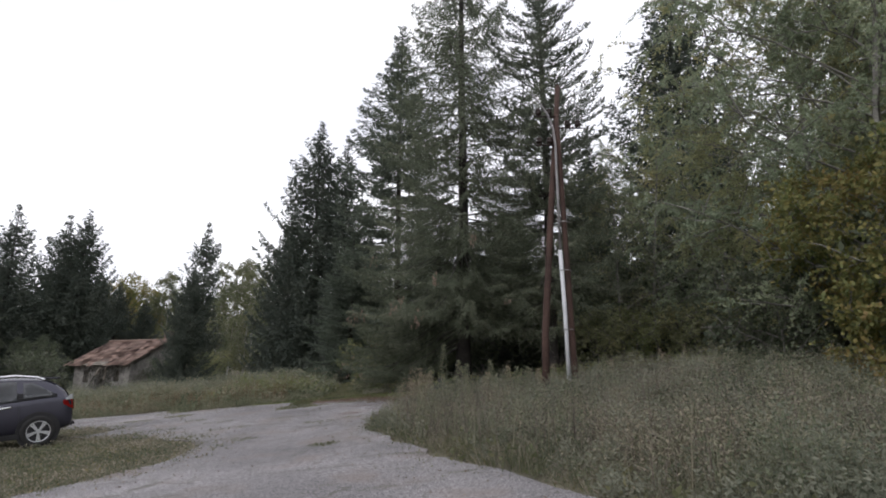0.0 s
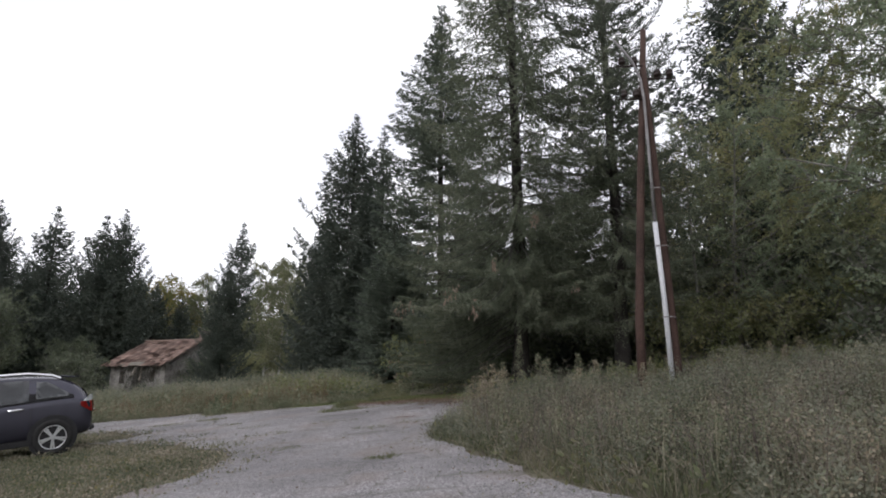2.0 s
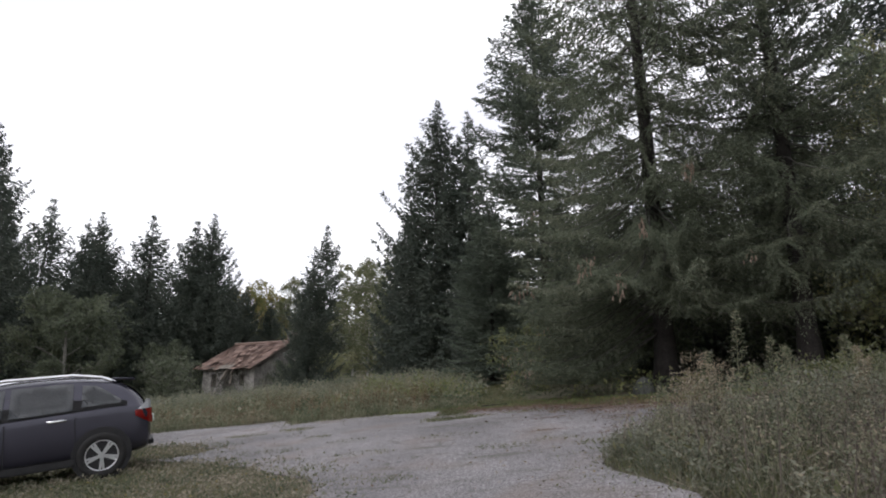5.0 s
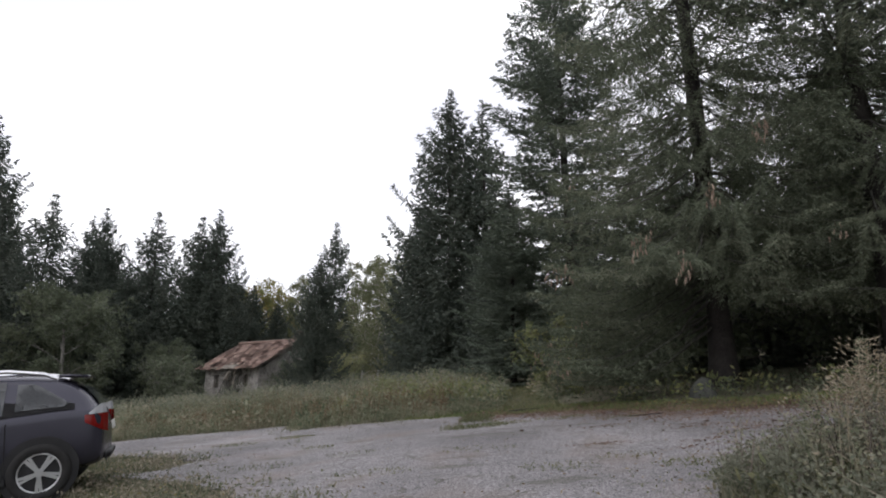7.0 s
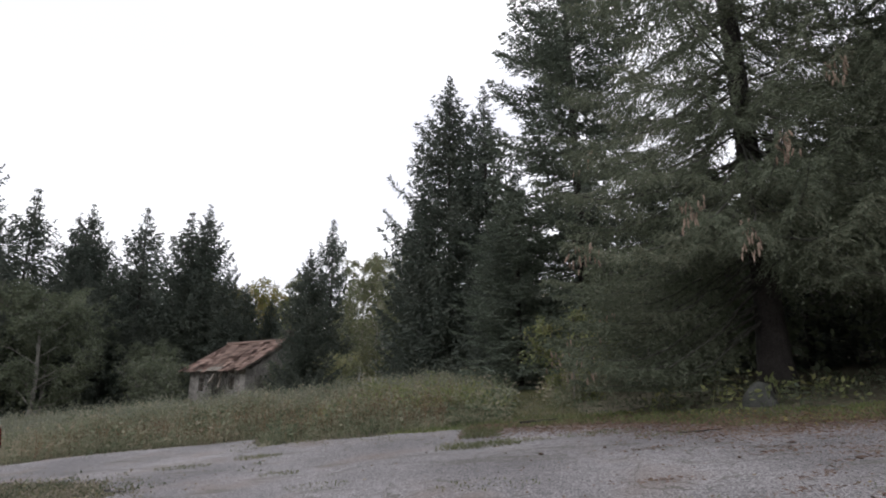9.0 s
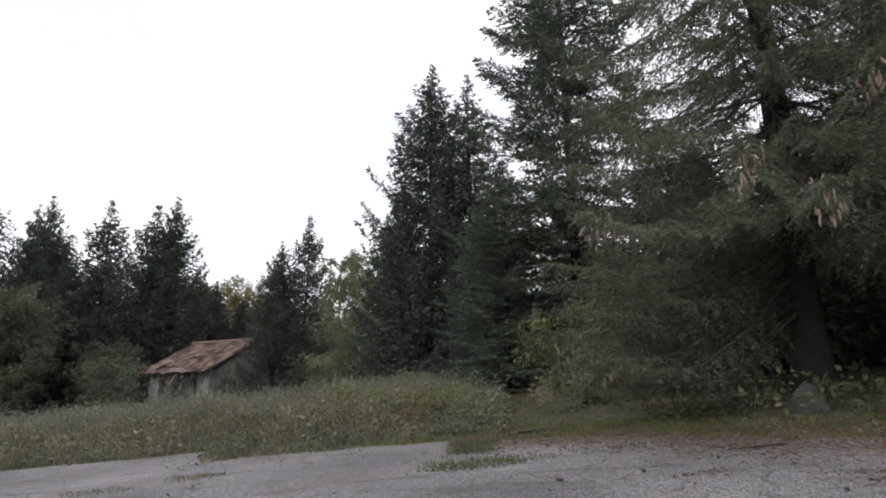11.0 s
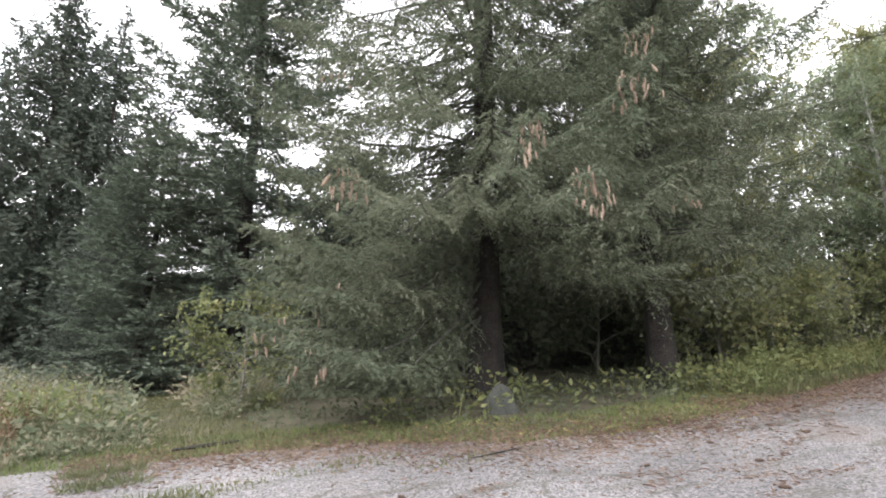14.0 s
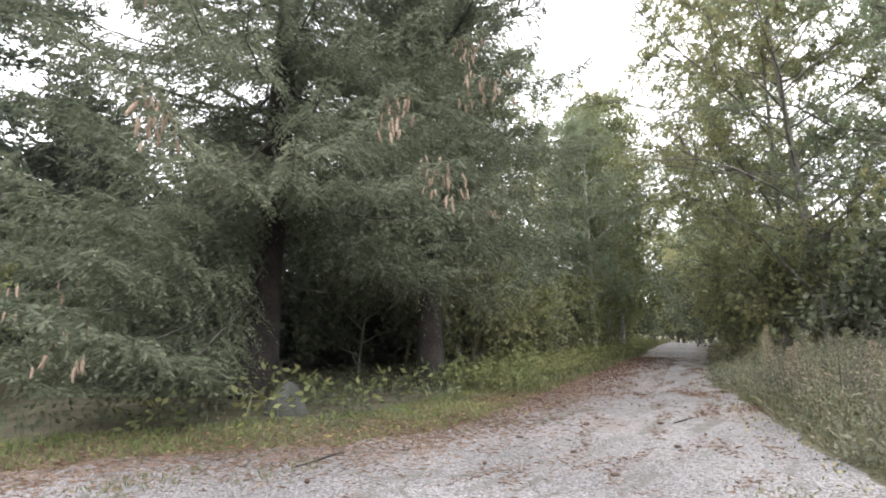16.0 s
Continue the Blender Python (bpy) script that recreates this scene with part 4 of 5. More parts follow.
def build_car(m):
    car = new("car")
    tagged(car, "dark grey car with silver roof rails parked on the grass", "car")
    car.matrix_world = m
    bm = bmesh.new()
    rings = []
    for x, zb, zm, ze, zr, w, wr in CAR:
        half = [(0, zb), (w * 0.82, zb), (w * 0.97, zb + 0.12), (w, zm), (w * 0.985, ze), (w * 0.965, ze + 0.02), (wr + (w - wr) * 0.12, zr - 0.07), (wr * 0.8, zr - 0.012), (0, zr)]
        ring = [bm.verts.new((x, y, z)) for y, z in half] + [bm.verts.new((x, -y, z)) for y, z in reversed(half[1:-1])]
        rings.append(ring)
    k = len(rings[0])
    for a, b in zip(rings, rings[1:]):
        for j in range(k):
            bm.faces.new((a[j], a[(j + 1) % k], b[(j + 1) % k], b[j]))
    bm.faces.new(rings[0])
    bm.faces.new(list(reversed(rings[-1])))
    bmesh.ops.recalc_face_normals(bm, faces=bm.faces[:])
    crease = bm.edges.layers.float.new("crease_edge")
    for e in bm.edges:
        v0, v1 = e.verts
        along = abs(v0.co.x - v1.co.x) > 0.02
        zs = car_at(v0.co.x)
        if along and abs(v0.co.z - zs[2]) < 0.005:
            e[crease] = 0.75
    body = part("body", bm, PAINT, car, smooth=True)
    sub = body.modifiers.new("smooth", "SUBSURF")
    sub.levels = sub.render_levels = 2

    def band(name, x0, x1, f0, f1, side, taper0=0.0, taper1=0.0, mat=GLASS, out=0.012, n=6):
        b = bmesh.new()
        cols = []
        for i in range(n + 1):
            u = i / n
            x = x0 + (x1 - x0) * u
            lo, hi = f0, f1
            hi = hi - (hi - lo) * (taper0 * max(0, 1 - u * 1.6) + taper1 * max(0, (u - 0.35) / 0.65))
            cols.append([b.verts.new((p[0], p[1] * side, p[2])) for p in (car_side(x, lo + (hi - lo) * q / 3, out) for q in range(4))])
        for c, d in zip(cols, cols[1:]):
            for q in range(3):
                b.faces.new((c[q], d[q], d[q + 1], c[q + 1]) if side > 0 else (c[q + 1], d[q + 1], d[q], c[q]))
        bmesh.ops.solidify(b, geom=b.faces[:], thickness=0.006)
        return part(name, b, mat, car, smooth=True)

    DARK_GLASS = material("dark_car_glass", (0.05, 0.055, 0.06), (0.07, 0.075, 0.08), 0.05, 3, 40, 0.0, spec=0.8) if side_dark is None else side_dark
    for sd in (1, -1):
        band("window_surround", -1.68, 1.0, 0.03, 0.97, sd, 0.75, 0.85, BLACK, 0.004, 14)
        band("side_window", -0.92, -0.10, 0.08, 0.90, sd, mat=DARK_GLASS)
        band("side_window", -0.02, 0.92, 0.08, 0.90, sd, 0, 0.8, mat=DARK_GLASS)
        band("quarter_window", -1.58, -1.04, 0.14, 0.84, sd, 0.7, 0.0, mat=DARK_GLASS)
        for hx in (-0.72, 0.22):
            b = bmesh.new()
            bmesh.ops.create_cube(b, size=1, matrix=pose(hx, sd * 0.945, 0.955) @ Matrix.Diagonal((0.26, 0.03, 0.035, 1)))
            bmesh.ops.bevel(b, geom=b.edges[:], offset=0.012, segments=2, affect="EDGES")
            part("door_handle", b, CHROME, car, "bright chrome door handle", True)
        for gx in (-0.96, -0.06, 0.98):
            b = bmesh.new()
            bmesh.ops.create_cube(b, size=1, matrix=pose(gx, sd * 0.9285, 0.68) @ Matrix.Diagonal((0.008, 0.012, 0.62, 1)))
            part("door_gap", b, BLACK, car)
        b = bmesh.new()
        bmesh.ops.create_cube(b, size=1, matrix=pose(0.0, sd * 0.93, 0.30) @ Matrix.Diagonal((2.0, 0.04, 0.13, 1)))
        bmesh.ops.bevel(b, geom=b.edges[:], offset=0.02, segments=2, affect="EDGES")
        part("sill_trim", b, BLACK, car)
        v, f = tube([(-1.45, sd * 0.60, 1.50), (-1.3, sd * 0.615, 1.575), (-0.9, sd * 0.62, 1.645), (0.0, sd * 0.615, 1.655), (0.45, sd * 0.6, 1.61), (0.62, sd * 0.59, 1.54)], [0.026] * 6, 8)
        rail = lnk("roof_rail", quads_mesh("roof_rail", v, f, CHROME, True), car)
        tagged(rail, "silver roof rail")
        # tail light: clear upper lens over a red one, wrapped round the corner
        for nm, z0, z1, mat, lab in (("tail_light", 0.74, 0.99, RED_LENS, "red tail light lens"), ("reversing_light", 0.995, 1.12, CLEAR_LENS, "clear upper lens")):
            b = bmesh.new()
            cols = []
            for i in range(6):
                u = i / 5
                x = -1.80 - 0.25 * u
                if nm == "reversing_light":
                    x = -1.85 - 0.18 * u
                y = car_at(x)[4] + 0.004 - 0.02 * u
                lo = z0 + (0.16 * (1 - u) if nm == "tail_light" else 0.0)
                hi = z1 if nm == "tail_light" else z0 + (z1 - z0) * min(1, 0.15 + u * 1.2)
                cols.append([b.verts.new((x, sd * y, lo)), b.verts.new((x + 0.006, sd * (y - 0.012), hi))])
            for c, d in zip(cols, cols[1:]):
                b.faces.new((c[0], d[0], d[1], c[1]))
            bmesh.ops.solidify(b, geom=b.faces[:], thickness=-0.03 * sd)
            bmesh.ops.recalc_face_normals(b, faces=b.faces[:])
            part(nm, b, mat, car, lab, False)
        b = bmesh.new()
        bmesh.ops.create_cube(b, size=1, matrix=pose(0.98, sd * 1.02, 1.03) @ Matrix.Diagonal((0.14, 0.2, 0.15, 1)))
        bmesh.ops.bevel(b, geom=b.edges[:], offset=0.04, segments=3, affect="EDGES")
        part("door_mirror", b, PAINT, car, smooth=True)
    # glass of the tailgate and the windscreen
    for nm, x0, x1, n in (("rear_window", -1.96, -1.68, 5), ("windscreen", 0.72, 1.38, 6)):
        b = bmesh.new()
        rows = []
        for i in range(n + 1):
            x = x0 + (x1 - x0) * i / n
            z, wr = car_at(x)[3], car_at(x)[5]
            rows.append([b.verts.new((x, y * wr * 0.86, z + 0.012 - 0.012 * abs(y) ** 3)) for y in (-1, -0.5, 0, 0.5, 1)])
        for c, d in zip(rows, rows[1:]):
            for q in range(4):
                b.faces.new((c[q], d[q], d[q + 1], c[q + 1]))
        bmesh.ops.recalc_face_normals(b, faces=b.faces[:])
        part(nm, b, DARK_GLASS, car, smooth=True)
    b = bmesh.new()
    bmesh.ops.create_cube(b, size=1, matrix=pose(-1.62, 0, 1.525, 0, -6, 0) @ Matrix.Diagonal((0.34, 1.16, 0.035, 1)))
    bmesh.ops.bevel(b, geom=b.edges[:], offset=0.014, segments=2, affect="EDGES")
    part("spoiler", b, PAINT, car, smooth=True)
    b = bmesh.new()
    bmesh.ops.create_cube(b, size=1, matrix=pose(-2.02, 0, 0.42) @ Matrix.Diagonal((0.10, 1.2, 0.16, 1)))
    bmesh.ops.bevel(b, geom=b.edges[:], offset=0.05, segments=3, affect="EDGES")
    part("bumper_trim", b, BLACK, car, smooth=True)
    b = bmesh.new()
    bmesh.ops.create_cube(b, size=1, matrix=pose(-2.075, 0, 0.80, 0, 8, 0) @ Matrix.Diagonal((0.015, 0.52, 0.11, 1)))
    part("number_plate", b, PLATE, car)
    # wheels
    for wx in (-1.33, 1.36):
        for sd in (1, -1):
            b = bmesh.new()
            bmesh.ops.create_cone(b, cap_ends=True, segments=32, radius1=0.42, radius2=0.42, depth=0.03, matrix=pose(wx, sd * 0.912, 0.37, 90))
            part("wheel_arch", b, BLACK, car)
            wh = lnk("wheel", None, car)
            wh.location = (wx, sd * 0.855, 0.35)
            prof = [(0.225, 0.10), (0.30, 0.115), (0.335, 0.10), (0.35, 0.06), (0.35, -0.06), (0.335, -0.10), (0.30, -0.115), (0.225, -0.10)]
            n = 36
            a = np.linspace(0, 2 * np.pi, n, endpoint=False)
            v = np.array([(r * math.cos(t), y, r * math.sin(t)) for t in a for r, y in prof])
            i, j = np.meshgrid(np.arange(n), np.arange(8), indexing="ij")
            f = np.stack([i * 8 + j, i * 8 + (j + 1) % 8, ((i + 1) % n) * 8 + (j + 1) % 8, ((i + 1) % n) * 8 + j], -1).reshape(-1, 4)
            lnk("tyre", quads_mesh("tyre", v, f, RUBBER, True), wh)
            b = bmesh.new()
            bmesh.ops.create_cone(b, cap_ends=True, segments=24, radius1=0.05, radius2=0.04, depth=0.03, matrix=pose(0, sd * 0.095, 0, 90))
            for q in range(5):
                t = q * 72 + 18
                for s2 in (-1, 1):
                    bmesh.ops.create_cube(b, size=1, matrix=pose(0, sd * 0.085, 0, 0, t + s2 * 6.5, 0) @ pose(0.125, 0, 0) @ Matrix.Diagonal((0.19, 0.025, 0.034, 1)))
            rv, rf = tube([(0.232 * math.cos(t), sd * 0.088, 0.232 * math.sin(t)) for t in np.linspace(0, 2 * np.pi, 33)], [0.016] * 33, 6)
            rim = part("rim", b, ALLOY, wh, "five-spoke silver alloy rim")
            lnk("rim_edge", quads_mesh("rim_edge", rv, rf, ALLOY, True), wh)
            b = bmesh.new()
            bmesh.ops.create_cone(b, cap_ends=True, segments=28, radius1=0.228, radius2=0.228, depth=0.02, matrix=pose(0, sd * 0.02, 0, 90))
            part("brake_disc", b, BLACK, wh)
    return car


side_dark = None
heading = Vector((-0.775, -0.632, 0)).normalized()
up = Vector((-0.0911, -0.0653, 1)).normalized()
ahead = (heading - up * heading.dot(up)).normalized()
left = up.cross(ahead)
turn3 = Matrix((ahead, left, up)).transposed()
wheel_at = Vector((-8.72, 13.02, float(plane(-8.72, 13.02)) + 0.35))
origin = wheel_at - turn3 @ Vector((-1.33, 0.93, 0.35))
origin.z = float(ground_z(origin.x, origin.y)) + 0.01
build_car(Matrix.Translation(origin) @ turn3.to_4x4())

# ---- hut ----
PLASTER = material("crumbling_plaster", (0.075, 0.07, 0.064), (0.38, 0.36, 0.335), 0.95, 1.9, 14, 0.9, depth=0.03)
TILE = material("weathered_roof_tile", (0.14, 0.1, 0.085), (0.31, 0.215, 0.175), 0.9, 0.9, 18, 0.6, vary=0.3)
OLD_WOOD = material("grey_old_wood", (0.10, 0.085, 0.07), (0.25, 0.225, 0.19), 0.9, 6, 40, 0.7)
BRICK = material("old_brick", (0.12, 0.09, 0.08), (0.2, 0.145, 0.125), 0.9, 5, 30, 0.6)


def box(bm, x0, x1, y0, y1, z0, z1, m=None):
    bmesh.ops.create_cube(bm, size=1, matrix=(m or Matrix()) @ pose((x0 + x1) / 2, (y0 + y1) / 2, (z0 + z1) / 2) @ Matrix.Diagonal((x1 - x0, y1 - y0, z1 - z0, 1)))


def build_hut(x, y, yaw):
    hut = thing("hut", x, y, "derelict plastered hut with sagging red-brown tiled roof", "hut", sink=0.1)
    hut.rotation_euler.z = radians(yaw)
    W, D, E, R = 2.65, 2.6, 2.05, 3.72
    b = bmesh.new()
    # front wall with a doorway and two window openings
    for x0, x1, z0, z1 in ((-W, -1.7, 0, E), (-1.7, -1.15, 0, 0.8), (-1.7, -1.15, 1.6, E), (-1.15, -0.35, 0, E), (-0.35, 0.5, 1.85, E), (0.5, 1.2, 0, E), (1.2, 1.7, 0, 0.9), (1.2, 1.7, 1.6, E), (1.7, W, 0, E)):
        box(b, x0, x1, -D, -D + 0.35, z0, z1)
    part("front_wall", b, PLASTER, hut, "stained grey crumbling plaster wall")
    b = bmesh.new()
    box(b, -W, W, D - 0.35, D, 0, E)
    part("back_wall", b, PLASTER, hut)
    for sx in (-1, 1):
        b = bmesh.new()
        prof = [(-D + 0.36, 0), (D - 0.36, 0), (D - 0.36, E), (0, R - 0.14), (-D + 0.36, E)]
        xa, xb = (W - 0.35, W) if sx > 0 else (-W, -W + 0.35)
        fa = [b.verts.new((xa, py, pz)) for py, pz in prof]
        fb = [b.verts.new((xb, py, pz)) for py, pz in prof]
        b.faces.new(fa)
        b.faces.new(list(reversed(fb)))
        for i in range(5):
            b.faces.new((fa[i], fb[i], fb[(i + 1) % 5], fa[(i + 1) % 5]))
        bmesh.ops.recalc_face_normals(b, faces=b.faces[:])
        part("gable_wall", b, PLASTER, hut)
    # door of upright boards, half open, and lintel
    b = bmesh.new()
    for i in range(4):
        box(b, -0.33 + i * 0.2, -0.15 + i * 0.2, -D + 0.08, -D + 0.12, 0.05, 1.8)
    part("door", b, OLD_WOOD, hut, "dark weathered plank door")
    for x0, x1 in ((-1.7, -1.15), (1.2, 1.7)):
        b = bmesh.new()
        for xx in (x0 + 0.02, (x0 + x1) / 2, x1 - 0.06):
            box(b, xx, xx + 0.05, -D + 0.1, -D + 0.16, 0.85, 1.6)
        part("window_frame", b, OLD_WOOD, hut)
    # roof boards below the tiles
    L, run = 2.95, 3.2
    slope = math.atan2(R - E + 0.12, run)
    length = run / math.cos(slope)
    for sy in (-1, 1):
        b = bmesh.new()
        m = pose(0, 0, R) @ (pose(0, 0, 0, 0, 0, 180) if sy > 0 else Matrix()) @ Matrix.Rotation(slope, 4, "X")
        box(b, -L, L, -length + 0.15, -0.02, -0.09, -0.05, m)
        part("roof_board", b, OLD_WOOD, hut)
    # one roof tile, bowed, shared by all
    b = bmesh.new()
    tw, tl = 0.25, 0.40
    grid = [[b.verts.new((-tw / 2 + tw * i / 4, -tl * j, 0.022 * math.sin(i / 4 * math.pi) + 0.018 * j)) for i in range(5)] for j in range(2)]
    for i in range(4):
        b.faces.new((grid[0][i], grid[1][i], grid[1][i + 1], grid[0][i + 1]))
    bmesh.ops.solidify(b, geom=b.faces[:], thickness=0.02)
    bmesh.ops.recalc_face_normals(b, faces=b.faces[:])
    tile = bpy.data.meshes.new("roof_tile")
    b.to_mesh(tile)
    b.free()
    tile.materials.append(TILE)
    rows = 11
    pitch = length / rows
    rest = bmesh.new()
    for sy in (-1, 1):
        base = pose(0, 0, R) @ (pose(0, 0, 0, 0, 0, 180) if sy > 0 else Matrix()) @ Matrix.Rotation(slope, 4, "X")
        for j in range(rows):
            for i in range(25):
                tx = -L + 0.12 + i * 0.236
                low = j >= rows - 2
                if sy < 0 and low and (abs(tx - 0.3) < 0.55 or rng.random() < 0.16):
                    continue
                sag = -0.10 * math.exp(-((tx - 0.4) / 1.3) ** 2) * (j / rows) + 0.03 * math.sin(tx * 1.1)
                m = base @ pose(tx + rng.normal(0, 0.008), -j * pitch, 0.0 + sag + rng.normal(0, 0.004), rng.normal(0, 0.7), rng.normal(0, 0.7), rng.normal(0, 1.2))
                if sy < 0:
                    t = lnk("roof_tile", tile, hut)
                    t.matrix_basis = m
                else:
                    n0 = len(rest.verts)
                    rest.from_mesh(tile)
                    rest.verts.ensure_lookup_table()
                    for v in rest.verts[n0:]:
                        v.co = m @ v.co
    back = part("back_roof_tiles", rest, TILE, hut)
    tagged(back, kind="stuff")
    b = bmesh.new()
    for i in range(14):
        v = pose(-L + 0.2 + i * 0.42, 0, R + 0.02, 0, 90, 0)
        bmesh.ops.create_cone(b, cap_ends=True, segments=8, radius1=0.10, radius2=0.085, depth=0.44, matrix=v)
    part("ridge_tiles", b, TILE, hut)
    # broken rafters that hang from the eave
    for i, (tx, ty, ln, rx, ry) in enumerate(((0.1, -3.0, 1.1, 50, 22), (0.35, -3.0, 0.9, 62, -10), (0.55, -2.95, 1.2, 70, 30), (0.0, -2.9, 0.8, 75, -35), (0.8, -3.05, 0.6, 60, 5), (2.6, -3.0, 0.5, 35, 3))):
        b = bmesh.new()
        box(b, -0.04, 0.04, -ln, 0, -0.025, 0.025, pose(tx, ty + 0.35, 2.12, rx, 0, ry))
        part("broken_rafter", b, OLD_WOOD, hut, "broken grey rafter that hangs from the eave")
    n = 900
    at = np.stack([rng.normal(0.35, 0.75, n), rng.uniform(-D - 0.3, -D - 0.02, n), rng.uniform(0.5, 2.15, n)], 1)
    vv, vf = blades(at, norm(rng.normal(0, 0.4, (n, 3)) + [0, 0, -0.9]) * rng.uniform(0.15, 0.5, (n, 1)), np.full(n, 0.03), False)
    vine = lnk("dry_vine", quads_mesh("dry_vine", vv, vf, TWIG), hut)
    tagged(vine, "dry grey vine tangle", kind="stuff")
    b = bmesh.new()
    box(b, 2.1, 2.55, 0.3, 0.75, R - 0.4, R + 0.62)
    box(b, 2.05, 2.6, 0.25, 0.8, R + 0.55, R + 0.68)
    part("chimney", b, BRICK, hut, "short brick chimney")
    return hut


build_hut(-21.5, 40.6, -21.9)

# ---- poles ----
POLE_WOOD = material("tarred_pole_wood", (0.035, 0.022, 0.018), (0.09, 0.053, 0.042), 0.85, 2, 30, 0.6)
WHITE_PIPE = material("worn_white_pipe", (0.50, 0.51, 0.53), (0.68, 0.69, 0.71), 0.5, 3, 40, 0.15)
STEEL = material("galvanised_pipe", (0.16, 0.15, 0.15), (0.34, 0.33, 0.33), 0.5, 4, 50, 0.2, metal=0.4)
PORCELAIN = material("dark_insulator", (0.02, 0.014, 0.012), (0.05, 0.035, 0.03), 0.25, 8, 60, 0.05)


def rod(name, pts, radii, mat, parent, sides=10, label=""):
    v, f = tube(pts, radii, sides)
    b = bmesh.new()
    me = quads_mesh(name, v, f, mat, True)
    b.from_mesh(me)
    b.verts.ensure_lookup_table()
    n = len(pts)
    for s in (0, n - 1):
        b.faces.new([b.verts[s * sides + j] for j in range(sides)])
    bmesh.ops.recalc_face_normals(b, faces=b.faces[:])
    b.to_mesh(me)
    b.free()
    ob = lnk(name, me, parent)
    if label:
        tagged(ob, label)
    return ob


def insulator(parent, x, y, z):
    prof = [(0.03, 0), (0.03, 0.03), (0.075, 0.035), (0.08, 0.09), (0.05, 0.10), (0.07, 0.115), (0.072, 0.16), (0.045, 0.19), (0.01, 0.20)]
    n = 12
    a = np.linspace(0, 2 * np.pi, n, endpoint=False)
    v = np.array([(x + r * math.cos(t), y + r * math.sin(t), z + h) for t in a for r, h in prof])
    k = len(prof)
    i, j = np.meshgrid(np.arange(n), np.arange(k - 1), indexing="ij")
    f = np.stack([i * k + j, ((i + 1) % n) * k + j, ((i + 1) % n) * k + j + 1, i * k + j + 1], -1).reshape(-1, 4)
    return lnk("insulator", quads_mesh("insulator", v, f, PORCELAIN, True), parent)


pole = thing("utility_pole", 2.95, 12.75, "leaning reddish-brown wooden utility pole with dark insulators", "utility pole", sink=0.3)
pz = pole.location.z
rod("pole_shaft", [(0, 0, 0), (0.05, 0, 2.0), (0.30, 0, 5.0), (0.52, 0, 7.4), (0.60, 0, 8.75 - pz)], [0.09, 0.085, 0.078, 0.07, 0.062], POLE_WOOD, pole, 14)
for zz, x0, x1 in ((7.52, 0.5, 1.17), (7.83, -0.06, 0.56), (7.05, -0.06, 0.46)):
    rod("crossarm", [(x0, -0.08, zz - pz), ((x0 + x1) / 2, -0.08, zz - pz), (x1, -0.08, zz - pz)], [0.022] * 3, PORCELAIN, pole, 6, "dark iron crossarm")
    for q in (0.12, 0.38):
        xi = (x1 - q) if x1 > 0.9 else (x0 + q)
        insulator(pole, xi, -0.08, zz - pz + 0.02)
rod("wire", [(1.05, -0.08, 7.74 - pz), (1.1, 0.0, 8.1 - pz), (1.0, 0.05, 8.5 - pz), (0.72, 0.0, 8.78 - pz), (0.45, 0.0, 8.85 - pz), (0.33, 0.0, 8.6 - pz)], [0.007] * 6, STEEL, pole, 4)
rod("wire", [(0.92, -0.08, 7.5 - pz), (0.95, -0.08, 7.2 - pz), (0.96, -0.05, 6.8 - pz)], [0.006] * 3, STEEL, pole, 4)

lamp = thing("lamp_pole", 3.56, 12.70, "dark wooden pole with white cable pipe and curved arm", "lamp pole", sink=0.3)
lz = lamp.location.z
rod("pole_shaft", [(0.10, 0, 0), (0.06, 0, 1.5), (0.0, 0, 4.0), (-0.05, 0, 6.2), (-0.09, 0, 7.5)], [0.085, 0.08, 0.07, 0.06, 0.055], POLE_WOOD, lamp, 14)
rod("cable_pipe", [(-0.09, -0.15, 0.55), (-0.12, -0.15, 2.4), (-0.17, -0.14, 4.29 - lz)], [0.048] * 3, WHITE_PIPE, lamp, 12, "white cable pipe with chipped paint")
rod("metal_arm", [(-0.165, -0.13, 4.27 - lz), (-0.165, -0.12, 5.7 - lz), (-0.17, -0.12, 7.0 - lz), (-0.21, -0.12, 7.45 - lz), (-0.34, -0.12, 7.85 - lz), (-0.52, -0.12, 8.15 - lz), (-0.72, -0.12, 8.42 - lz)],
    [0.03, 0.03, 0.028, 0.028, 0.026, 0.024, 0.022], STEEL, lamp, 10, "curved grey metal arm")
for zz in (2.0, 3.4, 4.6):
    rod("pipe_clip", [(-0.2, -0.19, zz), (0.0, -0.19, zz + 0.01), (0.1, -0.1, zz)], [0.012] * 3, STEEL, lamp, 5)


# ---- grasses and weeds ----
def scatter(n, x0, x1, y0, y1, keep, bias=None):
    """Up to n points on the ground of a stretch where keep() holds."""
    x, y = rng.uniform(x0, x1, n * 3), rng.uniform(y0, y1, n * 3)
    ok = keep(x, y)
    if bias is not None:
        ok &= rng.random(n * 3) < bias(x, y)
    x, y = x[ok][:n], y[ok][:n]
    return np.stack([x, y, ground_z(x, y) - 0.01], 1)


def off_road(x, y, gap=0.0):
    return ~inside(x, y, YARD) & ((edge_distance(x, y, YARD) > gap) if gap else True)


def patchy(at):
    """Uneven growth, in drifts of a metre or two."""
    x, y = at[:, 0], at[:, 1]
    return 0.86 + 0.26 * np.sin(x * 1.9 + 1.3 * np.sin(y * 1.1)) * np.sin(y * 2.3 + np.sin(x * 0.8)) + 0.16 * np.sin(x * 4.7 + y * 2.1) * np.sin(y * 5.3 - x)


